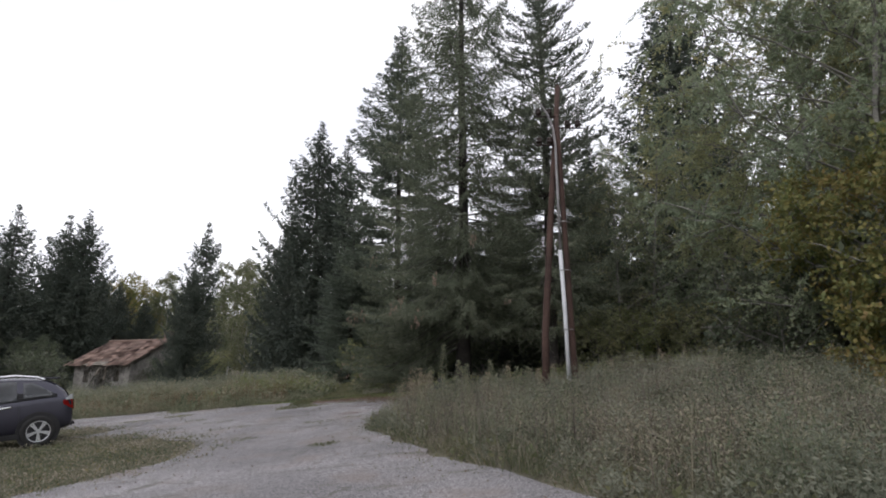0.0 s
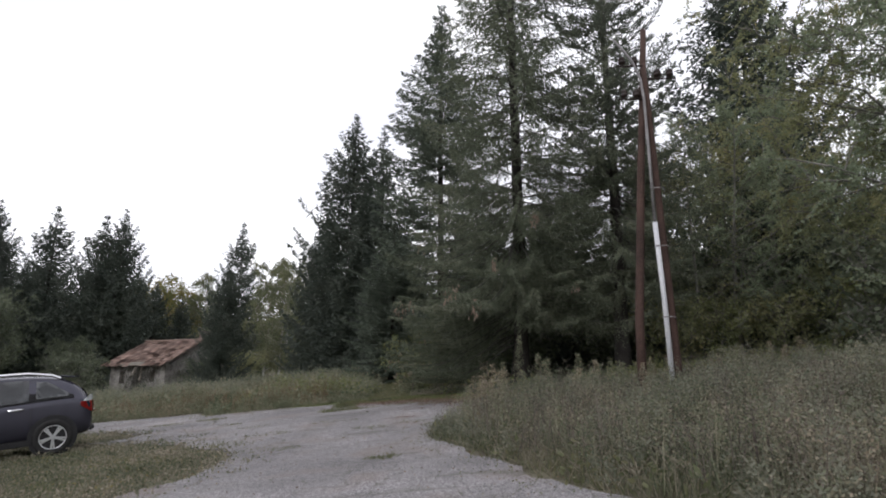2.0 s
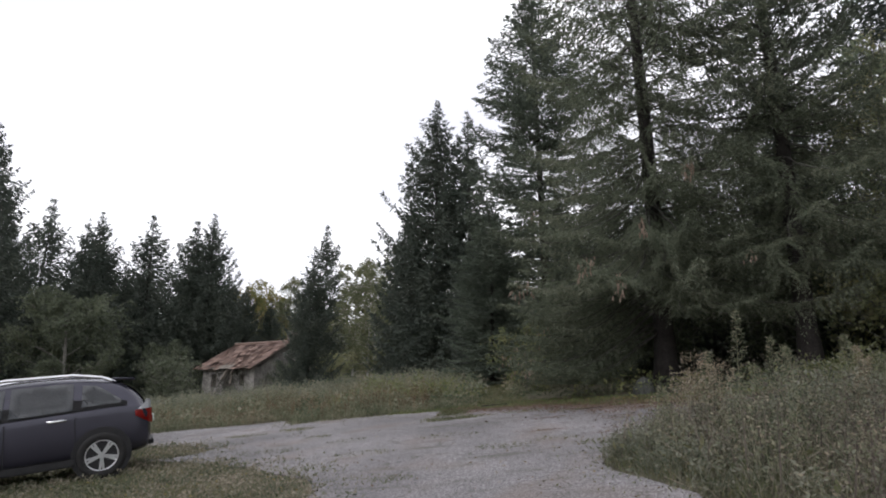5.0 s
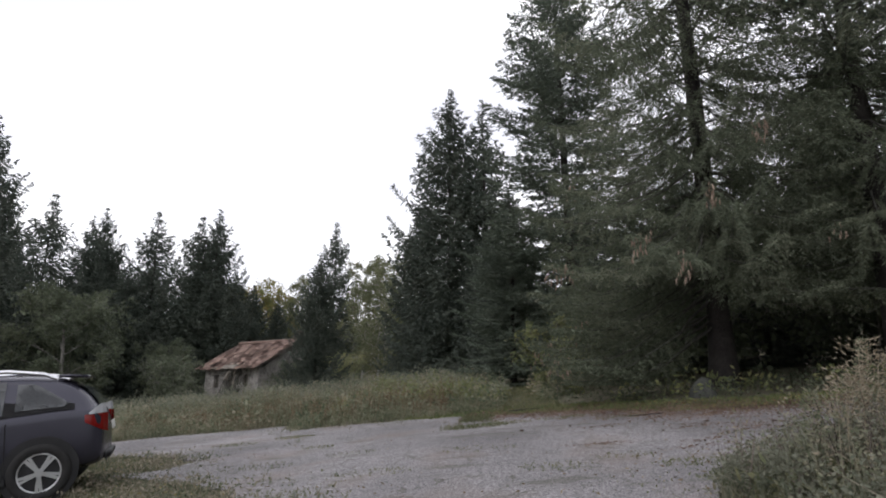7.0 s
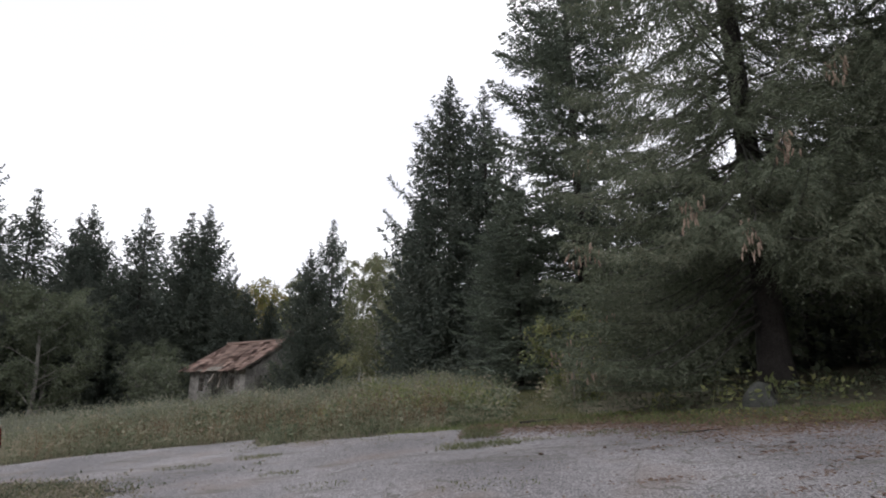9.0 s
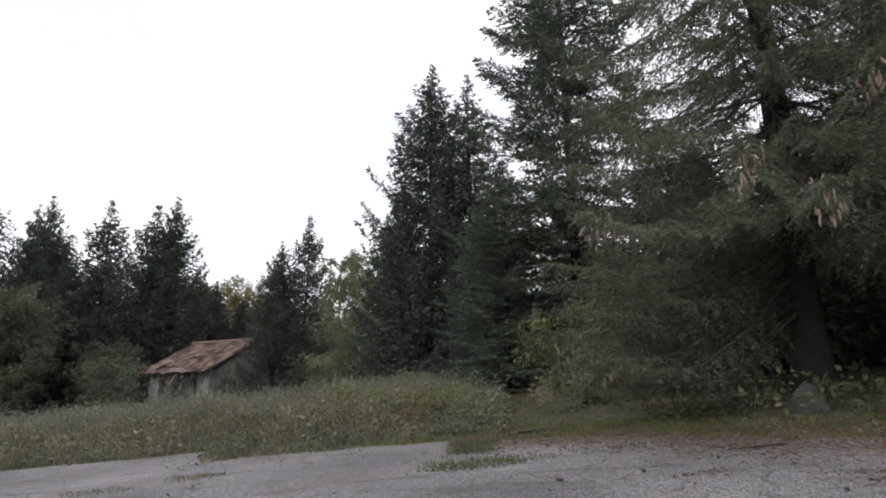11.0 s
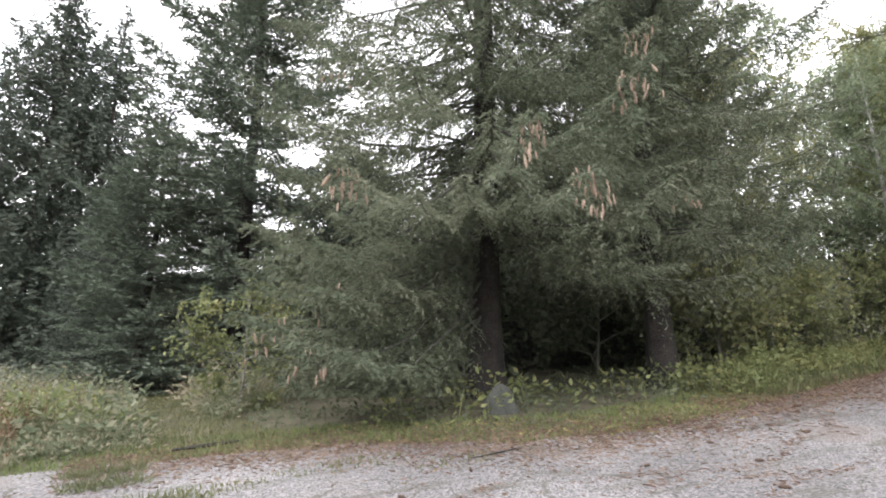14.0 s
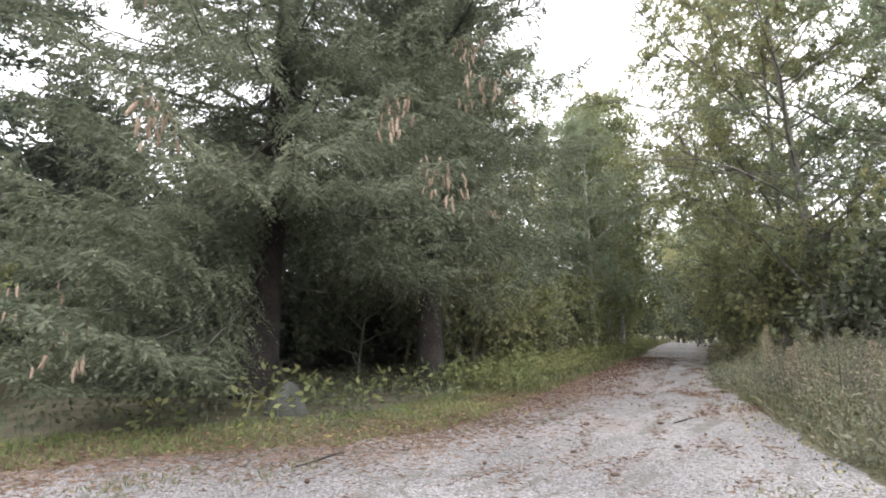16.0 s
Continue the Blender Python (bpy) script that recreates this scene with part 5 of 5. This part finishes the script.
def grass(name, at, tall, width, mat, lean, label, parts=1, stub=0.5):
    """Upright blades, bent by the wind, each of one or two lengths."""
    n = len(at)
    h = tall * rng.uniform(stub, 1.15, n) * patchy(at)
    d = rng.normal(0, lean, (n, 3))
    d[:, 2] = 1
    way = norm(d) * h[:, None]
    wid = width * rng.uniform(0.6, 1.3, n)
    got = [blades(at, way, wid, False)]
    if parts > 1:
        bend = way * 0.5 + rng.normal(0, 0.35, (n, 3)) * h[:, None] * np.array([1, 1, 0.25])
        got.append(blades(at + way * 0.55, bend, wid * 0.8, False))
    v, f = joined(got)
    return tagged(new(name, quads_mesh(name, v, f, mat)), label, "grass", kind="stuff")


def weeds(name, at, tall, leaf, per, mat, label, spread=0.12, category="weeds"):
    """Stalks with many small leaves."""
    n = len(at)
    h = tall * rng.uniform(0.55, 1.15, n) * patchy(at)
    d = rng.normal(0, 0.14, (n, 3))
    d[:, 2] = 1
    way = norm(d) * h[:, None]
    got = [blades(at, way, np.full(n, 0.012), False)]
    u = rng.uniform(0.12, 1.0, (n, per))
    side = rng.normal(0, 1, (n, per, 3)) * spread * (1.1 - 0.7 * u)[..., None] * np.array([1, 1, 0.5])
    p = at[:, None] + way[:, None] * u[..., None] + side
    lw = norm(side + rng.normal(0, 0.06, (n, per, 3)) + [0, 0, 0.03]) * (leaf * rng.uniform(0.6, 1.3, (n, per)))[..., None]
    got.append(blades(p.reshape(-1, 3), lw.reshape(-1, 3), (leaf * 0.42 * rng.uniform(0.7, 1.3, n * per)), False))
    v, f = joined(got)
    return tagged(new(name, quads_mesh(name, v, f, mat)), label, category, kind="stuff")


def mound(x, y):
    """The weedy bank between the yard and the lane."""
    return off_road(x, y, 0.05) & (y < 15.0 + 0.27 * np.minimum(x, 8) + 0.18 * np.maximum(x - 8, 0)) & (x > -2) & (y > -4)


def near_edge(x, y):
    return np.clip(edge_distance(x, y, YARD) / 1.3, 0.0, 1.0)


M1 = scatter(19000, -1.5, 7.0, 4.0, 16.0, lambda x, y: mound(x, y))
hn = 0.35 + 0.65 * near_edge(M1[:, 0], M1[:, 1])
grass("tall_grass", M1, 0.70 * hn, 0.010, GRASS_TALL, 0.45, "tall dry grey-green grass on the bank", 2)
M2 = scatter(22000, 4.5, 15, 2.0, 17.0, lambda x, y: mound(x, y))
grass("tall_grass", M2, 0.7 * (0.2 + 0.8 * near_edge(M2[:, 0], M2[:, 1])), 0.014, GRASS_TALL, 0.4, "tall dry grey-green grass under the trees", 1)
M3 = scatter(3300, -1.2, 7.5, 4.0, 16.2, lambda x, y: mound(x, y), lambda x, y: near_edge(x, y) ** 1.2)
weeds("tall_weeds", M3, 0.84, 0.042, 48, MEADOW_GREEN, "tangled leafy weeds with brownish stems on the bank")
M4 = scatter(1500, 5, 13, 3.0, 16.8, lambda x, y: mound(x, y))
weeds("tall_weeds", M4, 0.8 * (0.3 + 0.7 * near_edge(M4[:, 0], M4[:, 1])), 0.06, 24, MEADOW_GREEN, "tangled leafy weeds under the trees")
M5 = scatter(2000, -1.0, 6.0, 5.0, 15.0, lambda x, y: mound(x, y), near_edge)
weeds("dry_seed_stalks", M5, 0.92, 0.03, 40, DRY_BROWN, "dry brownish seed stalks among the grass", 0.07)
M6 = scatter(16000, -1.6, 12, 3.0, 17.5, lambda x, y: mound(x, y) & (edge_distance(x, y, YARD) < 0.8))
grass("edge_grass", M6, 0.26, 0.012, GRASS_GREEN, 0.5, "short green grass along the asphalt's edge", 1)

M7 = scatter(240, -1.0, 9.0, 3.0, 16.0, lambda x, y: mound(x, y))
M7 = np.repeat(M7, 9, 0) + np.concatenate([rng.normal(0, 0.22, (len(M7) * 9, 2)), np.zeros((len(M7) * 9, 1))], 1)
M7 = M7[mound(M7[:, 0], M7[:, 1])]
M7[:, 2] = ground_z(M7[:, 0], M7[:, 1]) - 0.01
weeds("leafy_weeds", M7, 0.9 * (0.35 + 0.65 * near_edge(M7[:, 0], M7[:, 1])), 0.05, 60, WEED_GREY, "clumps of pale grey-green leafy weeds on the bank", 0.09)
M8 = scatter(260, -1.4, 9.0, 2.0, 16.5, lambda x, y: mound(x, y) & (edge_distance(x, y, YARD) < 1.4))
weeds("edge_weeds", M8, 0.34, 0.11, 14, GRASS_GREEN, "low broad-leaved green weeds at the asphalt's edge", 0.12)

# tall plumed weeds that stand out of the bank
def plume(x, y, tall, seed_head=False):
    t = thing("plumed_weed", x, y, "tall grey-green plumed weed above the grass" if not seed_head else "dry pale thistle with a tangled seed head", "weed", "tall weeds on the bank", sink=0.02)
    n = 9
    s = np.linspace(0, 1, n)
    lx, ly = rng.normal(0, 0.06, 2) * tall
    p = np.stack([lx * s * s, ly * s * s, tall * s], 1)
    v, f = tube(p, 0.008 * (1.15 - s), 5)
    lnk("stem", quads_mesh("stem", v, f, SEED if seed_head else MEADOW_GREEN), t)
    m = 420 if not seed_head else 260
    u = rng.uniform(0.35 if not seed_head else 0.62, 1.0, m)
    a = rng.uniform(0, 6.283, m)
    r = (0.20 * (1.04 - u) + 0.012) * rng.uniform(0.1, 1.0, m) if not seed_head else 0.13 * rng.random(m) ** 0.5
    at = np.stack([np.interp(u, s, p[:, 0]) + r * np.cos(a), np.interp(u, s, p[:, 1]) + r * np.sin(a), tall * u + 0.4 * r], 1)
    way = np.stack([np.cos(a), np.sin(a), rng.uniform(-0.2, 1.3, m)], 1)
    v, f = blades(at, norm(way) * rng.uniform(0.02, 0.055, (m, 1)), np.full(m, 0.012), False)
    tagged(lnk("plume", quads_mesh("plume", v, f, SEED if (seed_head or rng.random() < 0.3) else MEADOW_GREEN), t), kind="stuff")


for x, y, h in ((0.53, 12.1, 1.62), (0.95, 12.15, 1.25), (1.1, 12.25, 1.15), (1.65, 12.0, 1.2), (0.25, 12.4, 1.15), (2.1, 12.6, 1.05), (0.7, 11.7, 1.0), (3.0, 13.0, 1.05), (-0.35, 11.9, 0.8), (1.4, 11.4, 1.0), (2.6, 11.2, 1.0), (4.2, 11.8, 1.1)):
    plume(x, y, h)
for i in range(26):
    x = 1.2 + 0.26 * i + rng.uniform(-0.1, 0.1)
    plume(x, 12.6 + 0.25 * x + rng.uniform(-1.2, 0.8), rng.uniform(0.75, 1.12))
for x, y, h in ((-0.05, 11.75, 1.15), (0.1, 11.9, 1.05), (-0.2, 11.7, 0.95), (0.2, 11.7, 1.0), (-0.1, 11.95, 0.85)):
    plume(x, y, h, True)

# meadow beyond the yard
def meadow(x, y):
    d = edge_distance(x, y, YARD)
    path = np.abs(x + 3.2 + 0.10 * (y - 20)) < 0.55
    shade = (np.hypot(x - 1.0, y - 20.7) > 4.0)
    hut_here = (np.abs(x + 21.7) < 3.6) & (np.abs(y - 40.6) < 3.6)
    return ~inside(x, y, YARD) & (d > 0.12) & ~path & shade & ~((x > -5.0) & (y < 20.4)) & (y > 18.8 + 0.2 * np.minimum(x + 10, 0)) & (x < 0.5) & ~hut_here


W1 = scatter(17000, -17, 0, 18, 27, meadow)
def meadow_rise(p):
    """Growth is low beside the asphalt and rises over some metres."""
    by_path = np.clip((np.abs(p[:, 0] + 3.2 + 0.10 * (p[:, 1] - 20)) - 0.3) / 2.6, 0.0, 1)
    return (0.28 + 0.72 * np.clip(edge_distance(p[:, 0], p[:, 1], YARD) / 3.2, 0, 1)) * (0.3 + 0.7 * by_path)


grass("meadow_grass", W1, 0.72 * meadow_rise(W1), 0.018, MEADOW_GREEN, 0.25, "tall grey-green meadow grass behind the yard", 2)
W2 = scatter(20000, -34, 0, 16, 40, meadow)
grass("meadow_grass", W2, 0.62 * meadow_rise(W2), 0.028, MEADOW_GREEN, 0.25, "tall grey-green meadow grass round the hut", 1)
W3 = scatter(3600, -17, -2.5, 19, 27, meadow, near_edge)
weeds("meadow_weeds", W3, 0.85 * meadow_rise(W3), 0.075, 26, MEADOW_GREEN, "dense leafy weeds in the meadow")
W4 = scatter(3000, -34, -2, 20, 40, meadow)
weeds("meadow_weeds", W4, 0.75, 0.14, 16, MEADOW_GREEN, "dense leafy weeds round the hut", 0.2)
W5 = scatter(330, -8.5, -4.0, 21.5, 25.5, meadow)
weeds("yellow_weeds", W5, 1.0 * meadow_rise(W5), 0.10, 34, LEAF_YELLOW, "yellow-green leafy weeds at the meadow's crest", 0.18)
W6 = scatter(380, -13, -3, 20.5, 26, meadow)
weeds("dry_seed_stalks", W6, 1.05 * meadow_rise(W6), 0.06, 14, SEED, "dry brownish seed stalks in the meadow", 0.07)
W7 = scatter(700, -15, -5, 19.6, 22.5, meadow, near_edge)
W8 = scatter(2600, -26, -3.5, 22.5, 30, meadow, lambda x, y: np.clip(edge_distance(x, y, YARD) / 5, 0, 1))
weeds("meadow_weeds", W8, 1.0 * meadow_rise(W8), 0.085, 30, WEED_GREY, "pale grey-green leafy weeds along the meadow's crest", 0.17)
weeds("reddish_stalks", W7, 0.85, 0.05, 12, LITTER, "reddish-brown dry stalks in the meadow", 0.06)

# short grass: lawn under the car, path, strip under the spruces, verges
L1 = scatter(26000, -12, -4, 8, 17.0, lambda x, y: ~inside(x, y, YARD) & (y < 17.2))
grass("lawn", L1, 0.075 * (0.4 + 0.9 * np.clip(edge_distance(L1[:, 0], L1[:, 1], YARD), 0, 1)), 0.014, GRASS_GREEN, 0.7, "short trodden yellow-green lawn beside the car", 1)
LR = scatter(2600, -12, -3.6, 8, 17.4, lambda x, y: (y < 17.4) & (~inside(x, y, YARD) | (rng.random(len(x)) < 0.35 * np.exp(-edge_distance(x, y, YARD) / 0.4))))
LR[:, 2] += 0.03
weeds("lawn_weeds", LR, 0.07, 0.06, 9, GRASS_TALL, "flat olive rosettes of weeds in the trodden lawn", 0.07)
L1b = scatter(26000, -12, -4, 8, 17.0, lambda x, y: ~inside(x, y, YARD) & (y < 17.2))
grass("lawn", L1b, 0.06, 0.018, GRASS_TALL, 0.9, "dry straw-coloured grass in the trodden lawn", 1)
E1 = scatter(9000, -10, 5, 7, 20.5, lambda x, y: inside(x, y, YARD), lambda x, y: np.exp(-(edge_distance(x, y, YARD) / (0.3 + 0.35 * (np.sin(x * 3.1 + 1) * np.sin(y * 2.7 + x) > 0.1))) ** 2))
E1[:, 2] += 0.04
grass("edge_grass", E1, 0.05, 0.014, GRASS_GREEN, 0.9, "sparse grass that creeps over the asphalt's edge", 1)
L2 = scatter(16000, -6, 12, 17.2, 21.0, lambda x, y: ~inside(x, y, YARD) & (edge_distance(x, y, YARD) < 1.5))
grass("verge_grass", L2, 0.11, 0.016, VERGE_GREEN, 0.6, "short green grass strip under the spruces", 1)
L3 = scatter(9000, -5, -2, 19, 30, lambda x, y: ~inside(x, y, YARD) & (np.abs(x + 3.2 + 0.10 * (y - 20)) < 0.9))
grass("path_grass", L3, 0.14, 0.014, GRASS_GREEN, 0.6, "short green grass on a trodden path", 1)
L4 = scatter(14000, 4, 40, 17.5, 27, lambda x, y: ~inside(x, y, YARD) & (edge_distance(x, y, YARD) < 2.2) & (y > 17.5 + 0.15 * (x - 4)))
grass("verge_grass", L4, 0.40, 0.022, GRASS_GREEN, 0.4, "green grass verge along the lane", 1)
L5 = scatter(1700, 4, 30, 18.2, 26, lambda x, y: ~inside(x, y, YARD) & (edge_distance(x, y, YARD) < 2.0) & (edge_distance(x, y, YARD) > 0.35) & (y > 17.8 + 0.15 * (x - 4)))
weeds("verge_weeds", L5, 0.6, 0.10, 18, LEAF_YELLOW, "yellow-green leafy weeds along the lane", 0.2)
L6 = scatter(9000, -14, 30, 3, 30, lambda x, y: off_road(x, y) & (edge_distance(x, y, YARD) < 0.4))
grass("edge_grass", L6, 0.12, 0.014, GRASS_GREEN, 0.7, "short ragged grass at the asphalt's edge", 1)
L7 = scatter(350, -2.5, 9, 18.6, 22.5, lambda x, y: ~inside(x, y, YARD) & (edge_distance(x, y, YARD) > 1.0))
weeds("saplings", L7, 0.32, 0.09, 9, LEAF_DARK, "low dark leafy seedlings in the spruces' shade", 0.16)
L8 = scatter(40, -1.5, 8, 18.9, 21.0, lambda x, y: ~inside(x, y, YARD) & (edge_distance(x, y, YARD) > 0.9))
weeds("saplings", L8, 0.55, 0.13, 16, LEAF_YELLOW, "low yellow-green maple seedlings under the spruces", 0.2)
L9 = scatter(16000, 14, 40, 8, 21, lambda x, y: off_road(x, y) & (y < 16 + 0.18 * (x - 8)))
grass("tall_grass", L9, 0.65 * (0.2 + 0.8 * near_edge(L9[:, 0], L9[:, 1])), 0.035, GRASS_TALL, 0.3, "tall grass along the lane", 1)

G1 = scatter(34000, -32, 30, -22, 18, lambda x, y: off_road(x, y) & ~((x > -12) & (x < -4) & (y > 8) & (y < 17)) & ~((x > -1) & (x < 9) & (y > 4)))
grass("rough_grass", G1, 0.22, 0.035, MEADOW_GREEN, 0.5, "rough low grass round the yard", 1)

# tufts that grow from cracks in the asphalt
def tuft(x, y, r, n, tall):
    a, q = rng.uniform(0, 6.283, n), r * np.sqrt(rng.random(n))
    px, py = x + q * np.cos(a) * 1.5, y + q * np.sin(a) * 0.7
    at = np.stack([px, py, land(px, py) + 0.022], 1)
    v, f = blades(at, norm(rng.normal(0, 0.7, (n, 3)) + [0, 0, 0.8]) * tall * rng.uniform(0.4, 1.2, (n, 1)), np.full(n, 0.011), False)
    ob = new("grass_tuft", quads_mesh("grass_tuft", v, f, GRASS_GREEN))
    tagged(ob, "small green tuft of grass in a crack of the asphalt", "grass tuft", "tufts in the asphalt", kind="stuff")


for x, y, r, n, tall in ((-1.56, 10.31, 0.2, 200, 0.07), (-3.93, 17.5, 0.42, 700, 0.12), (-4.05, 18.5, 0.25, 350, 0.14), (-4.1, 19.1, 0.25, 350, 0.15), (-3.3, 17.7, 0.3, 250, 0.06), (-7.83, 18.1, 0.3, 300, 0.07), (-6.6, 16.6, 0.22, 160, 0.06),
                         (-5.6, 15.6, 0.3, 160, 0.05), (-8.9, 17.6, 0.35, 250, 0.06), (-2.2, 17.9, 0.4, 260, 0.06), (-2.4, 13.6, 0.3, 200, 0.05), (-0.9, 13.4, 0.3, 220, 0.06), (-1.3, 17.4, 0.3, 180, 0.05), (-0.6, 12.7, 0.3, 260, 0.07),
                         (-1.6, 14.0, 0.25, 140, 0.05), (-3.4, 15.0, 0.4, 180, 0.045), (-4.6, 13.9, 0.35, 200, 0.05), (-3.9, 12.0, 0.4, 260, 0.05), (-5.4, 13.0, 0.4, 260, 0.05), (-6.9, 15.0, 0.45, 260, 0.05), (0.1, 14.3, 0.3, 120, 0.05)):
    tuft(x, y, r, n, tall)


# fallen leaves, needles and twigs
def fallen(name, n, x0, x1, y0, y1, keep, size, mat, label, slim=0.5, p=None):
    p = scatter(n, x0, x1, y0, y1, keep) if p is None else p
    p[:, 2] = land(p[:, 0], p[:, 1]) + np.where(inside(p[:, 0], p[:, 1], YARD), 0.036, 0.03) + lift(p[:, 0], p[:, 1])
    k = len(p)
    d = rng.normal(0, 1, (k, 3)) * [1, 1, 0.12]
    v, f = blades(p, norm(d) * (size * rng.uniform(0.5, 1.4, k))[:, None], size * slim * rng.uniform(0.5, 1.2, k), False)
    return tagged(new(name, quads_mesh(name, v, f, mat)), label, "litter", kind="stuff")


NEEDLES = leafy("brown_needles", [(0.1, 0.062, 0.046), (0.16, 0.102, 0.075), (0.21, 0.15, 0.115)], patch=1.0, spread=0.4, through_light=0.0)


def under_spruce(x, y):
    d = edge_distance(x, y, YARD)
    north = (y > 15.4 + 0.19 * x) & (y < 22)
    return north & (x > -4.5) & (x < 16) & (rng.random(len(x)) < np.exp(-(d / 0.75) ** 2))


fallen("fallen_needles", 85000, -4.5, 16, 15.5, 22, under_spruce, 0.07, NEEDLES, "drifts of rust-brown spruce needles along the asphalt's edge", 0.14)
CL = scatter(110, -3, 16, 13.5, 20, lambda x, y: inside(x, y, YARD) & (rng.random(len(x)) < np.clip((x + 4) / 8, 0.1, 1)))
drift = np.repeat(CL, 90, 0)
turn_c = np.repeat(rng.uniform(-0.4, 0.7, len(CL)), 90)
along, across = rng.normal(0, 0.24, len(drift)), rng.normal(0, 0.05, len(drift))
drift[:, 0] += along * np.cos(turn_c) - across * np.sin(turn_c)
drift[:, 1] += along * np.sin(turn_c) + across * np.cos(turn_c)
fallen("fallen_needles", 0, 0, 0, 0, 0, None, 0.06, NEEDLES, "small drifts of brown needles and bark on the lane", 0.18, drift)
fallen("fallen_leaves", 2600, 0, 24, 12, 22, lambda x, y: (edge_distance(x, y, YARD) < 0.45), 0.05, YELLOW_LITTER, "drifts of yellow fallen leaves along the lane's edges")
fallen("fallen_leaves", 1500, -4, 10, 17.0, 20.5, lambda x, y: ~inside(x, y, YARD) & (edge_distance(x, y, YARD) < 1.3), 0.05, YELLOW_LITTER, "pale yellow fallen leaves on the grass under the spruces")
fallen("fallen_leaves", 1100, -5, 20, 13, 22, lambda x, y: (edge_distance(x, y, YARD) < 1.1), 0.04, LITTER, "scattered yellow and brown fallen leaves")
fallen("fallen_leaves", 1500, -12, -4, 8, 17.5, lambda x, y: ~inside(x, y, YARD), 0.045, YELLOW_LITTER, "pale yellow fallen leaves on the lawn")
fallen("fallen_leaves", 1200, -13, 3, 4, 19, lambda x, y: (edge_distance(x, y, YARD) < 1.3), 0.04, LITTER, "scattered yellow and brown fallen leaves on the lawn")
fallen("fallen_leaves", 450, -6, 9, 8, 19, lambda x, y: inside(x, y, YARD), 0.04, LITTER, "scattered brown leaves on the asphalt")


def stick(x, y, ln, turn, r=0.012):
    t = thing("fallen_stick", x, y, "dark fallen stick lying on the asphalt's edge", "stick", "fallen sticks", z=float(land(x, y)) + 0.035)
    s = np.linspace(-0.5, 0.5, 6)
    dx, dy = math.cos(radians(turn)), math.sin(radians(turn))
    p = np.stack([s * ln * dx, s * ln * dy + 0.008 * np.sin(s * 7), r + land(x + s * ln * dx, y + s * ln * dy) - land(x, y)], 1)
    v, f = tube(p, r * (1.1 - np.abs(s)), 6)
    lnk("stick", quads_mesh("stick", v, f, BARK, True), t)


for x, y, ln, a, r in ((-3.19, 19.92, 0.7, 5, 0.025), (-0.9, 17.4, 0.6, 8, 0.008), (2.6, 15.4, 0.4, -15, 0.008), (3.6, 15.9, 0.35, 20, 0.007), (4.8, 16.5, 0.4, 5, 0.008), (6.4, 17.0, 0.4, 25, 0.008)):
    stick(x, y, ln, a, r)
# dropped cones on the asphalt
old_cone = cone_data.copy()
old_cone.materials[0] = material("old_cone", (0.05, 0.035, 0.027), (0.12, 0.085, 0.065), 0.9, 20, 90, 0.8)
for x, y in ((-0.2, 16.3), (0.6, 15.9), (0.9, 16.5), (-1.4, 17.0), (1.9, 16.2), (2.9, 16.9), (0.1, 15.3), (1.3, 15.2), (-2.2, 16.6), (3.4, 16.1), (-0.9, 15.6), (-3.0, 16.4), (2.3, 15.6)):
    c = new("fallen_cone", old_cone)
    c.location = (x, y, float(land(x, y)) + 0.045)
    c.rotation_euler = (radians(90), 0, x * 7)
    c.scale = (0.85, 0.85, 0.6)
    tagged(c, "brown fallen spruce cone on the asphalt", "cone", "fallen cones")

# stone beside the trunk, stump of a sawn trunk and grey sticks beyond the path
ROCK = material("mossy_grey_rock", (0.045, 0.05, 0.042), (0.11, 0.11, 0.102), 0.95, 4, 30, 0.8, depth=0.02)
bm = bmesh.new()
bmesh.ops.create_icosphere(bm, subdivisions=3, radius=0.5)
for v in bm.verts:
    v.co *= 1 + 0.22 * noise.noise(v.co * 3.0)
    v.co.x *= 0.62 * (1.15 - 0.5 * v.co.z)
    v.co.y *= 0.5 * (1.15 - 0.5 * v.co.z)
rock = part("boulder", bm, ROCK, smooth=True)
rock.scale = (0.8, 0.8, 0.72)
rock.location = (0.55, 19.6, float(ground_z(0.55, 19.6)) + 0.02)
tagged(rock, "pointed mossy grey boulder beside the spruce trunk", "boulder")
stump = thing("dead_trunk", -3.34, 38.4, "thin grey dead trunk with splintered sticks beyond the meadow", "dead trunk", sink=0.1)
rod("trunk", [(0, 0, 0), (0.02, 0, 0.8), (0, 0, 1.7)], [0.22, 0.18, 0.14], TWIG, stump, 10)
for i, (dx, dy) in enumerate(((0.9, 0.1), (1.1, -0.1), (0.7, 0.2), (1.2, 0.1))):
    rod("splinter", [(0.1, 0, 0.2), (dx * 0.6, dy, 0.75 + 0.1 * i), (dx * 1.2, dy * 2, 1.25 + 0.12 * i)], [0.04, 0.035, 0.015], SEED, stump, 5, "pale splintered stick")
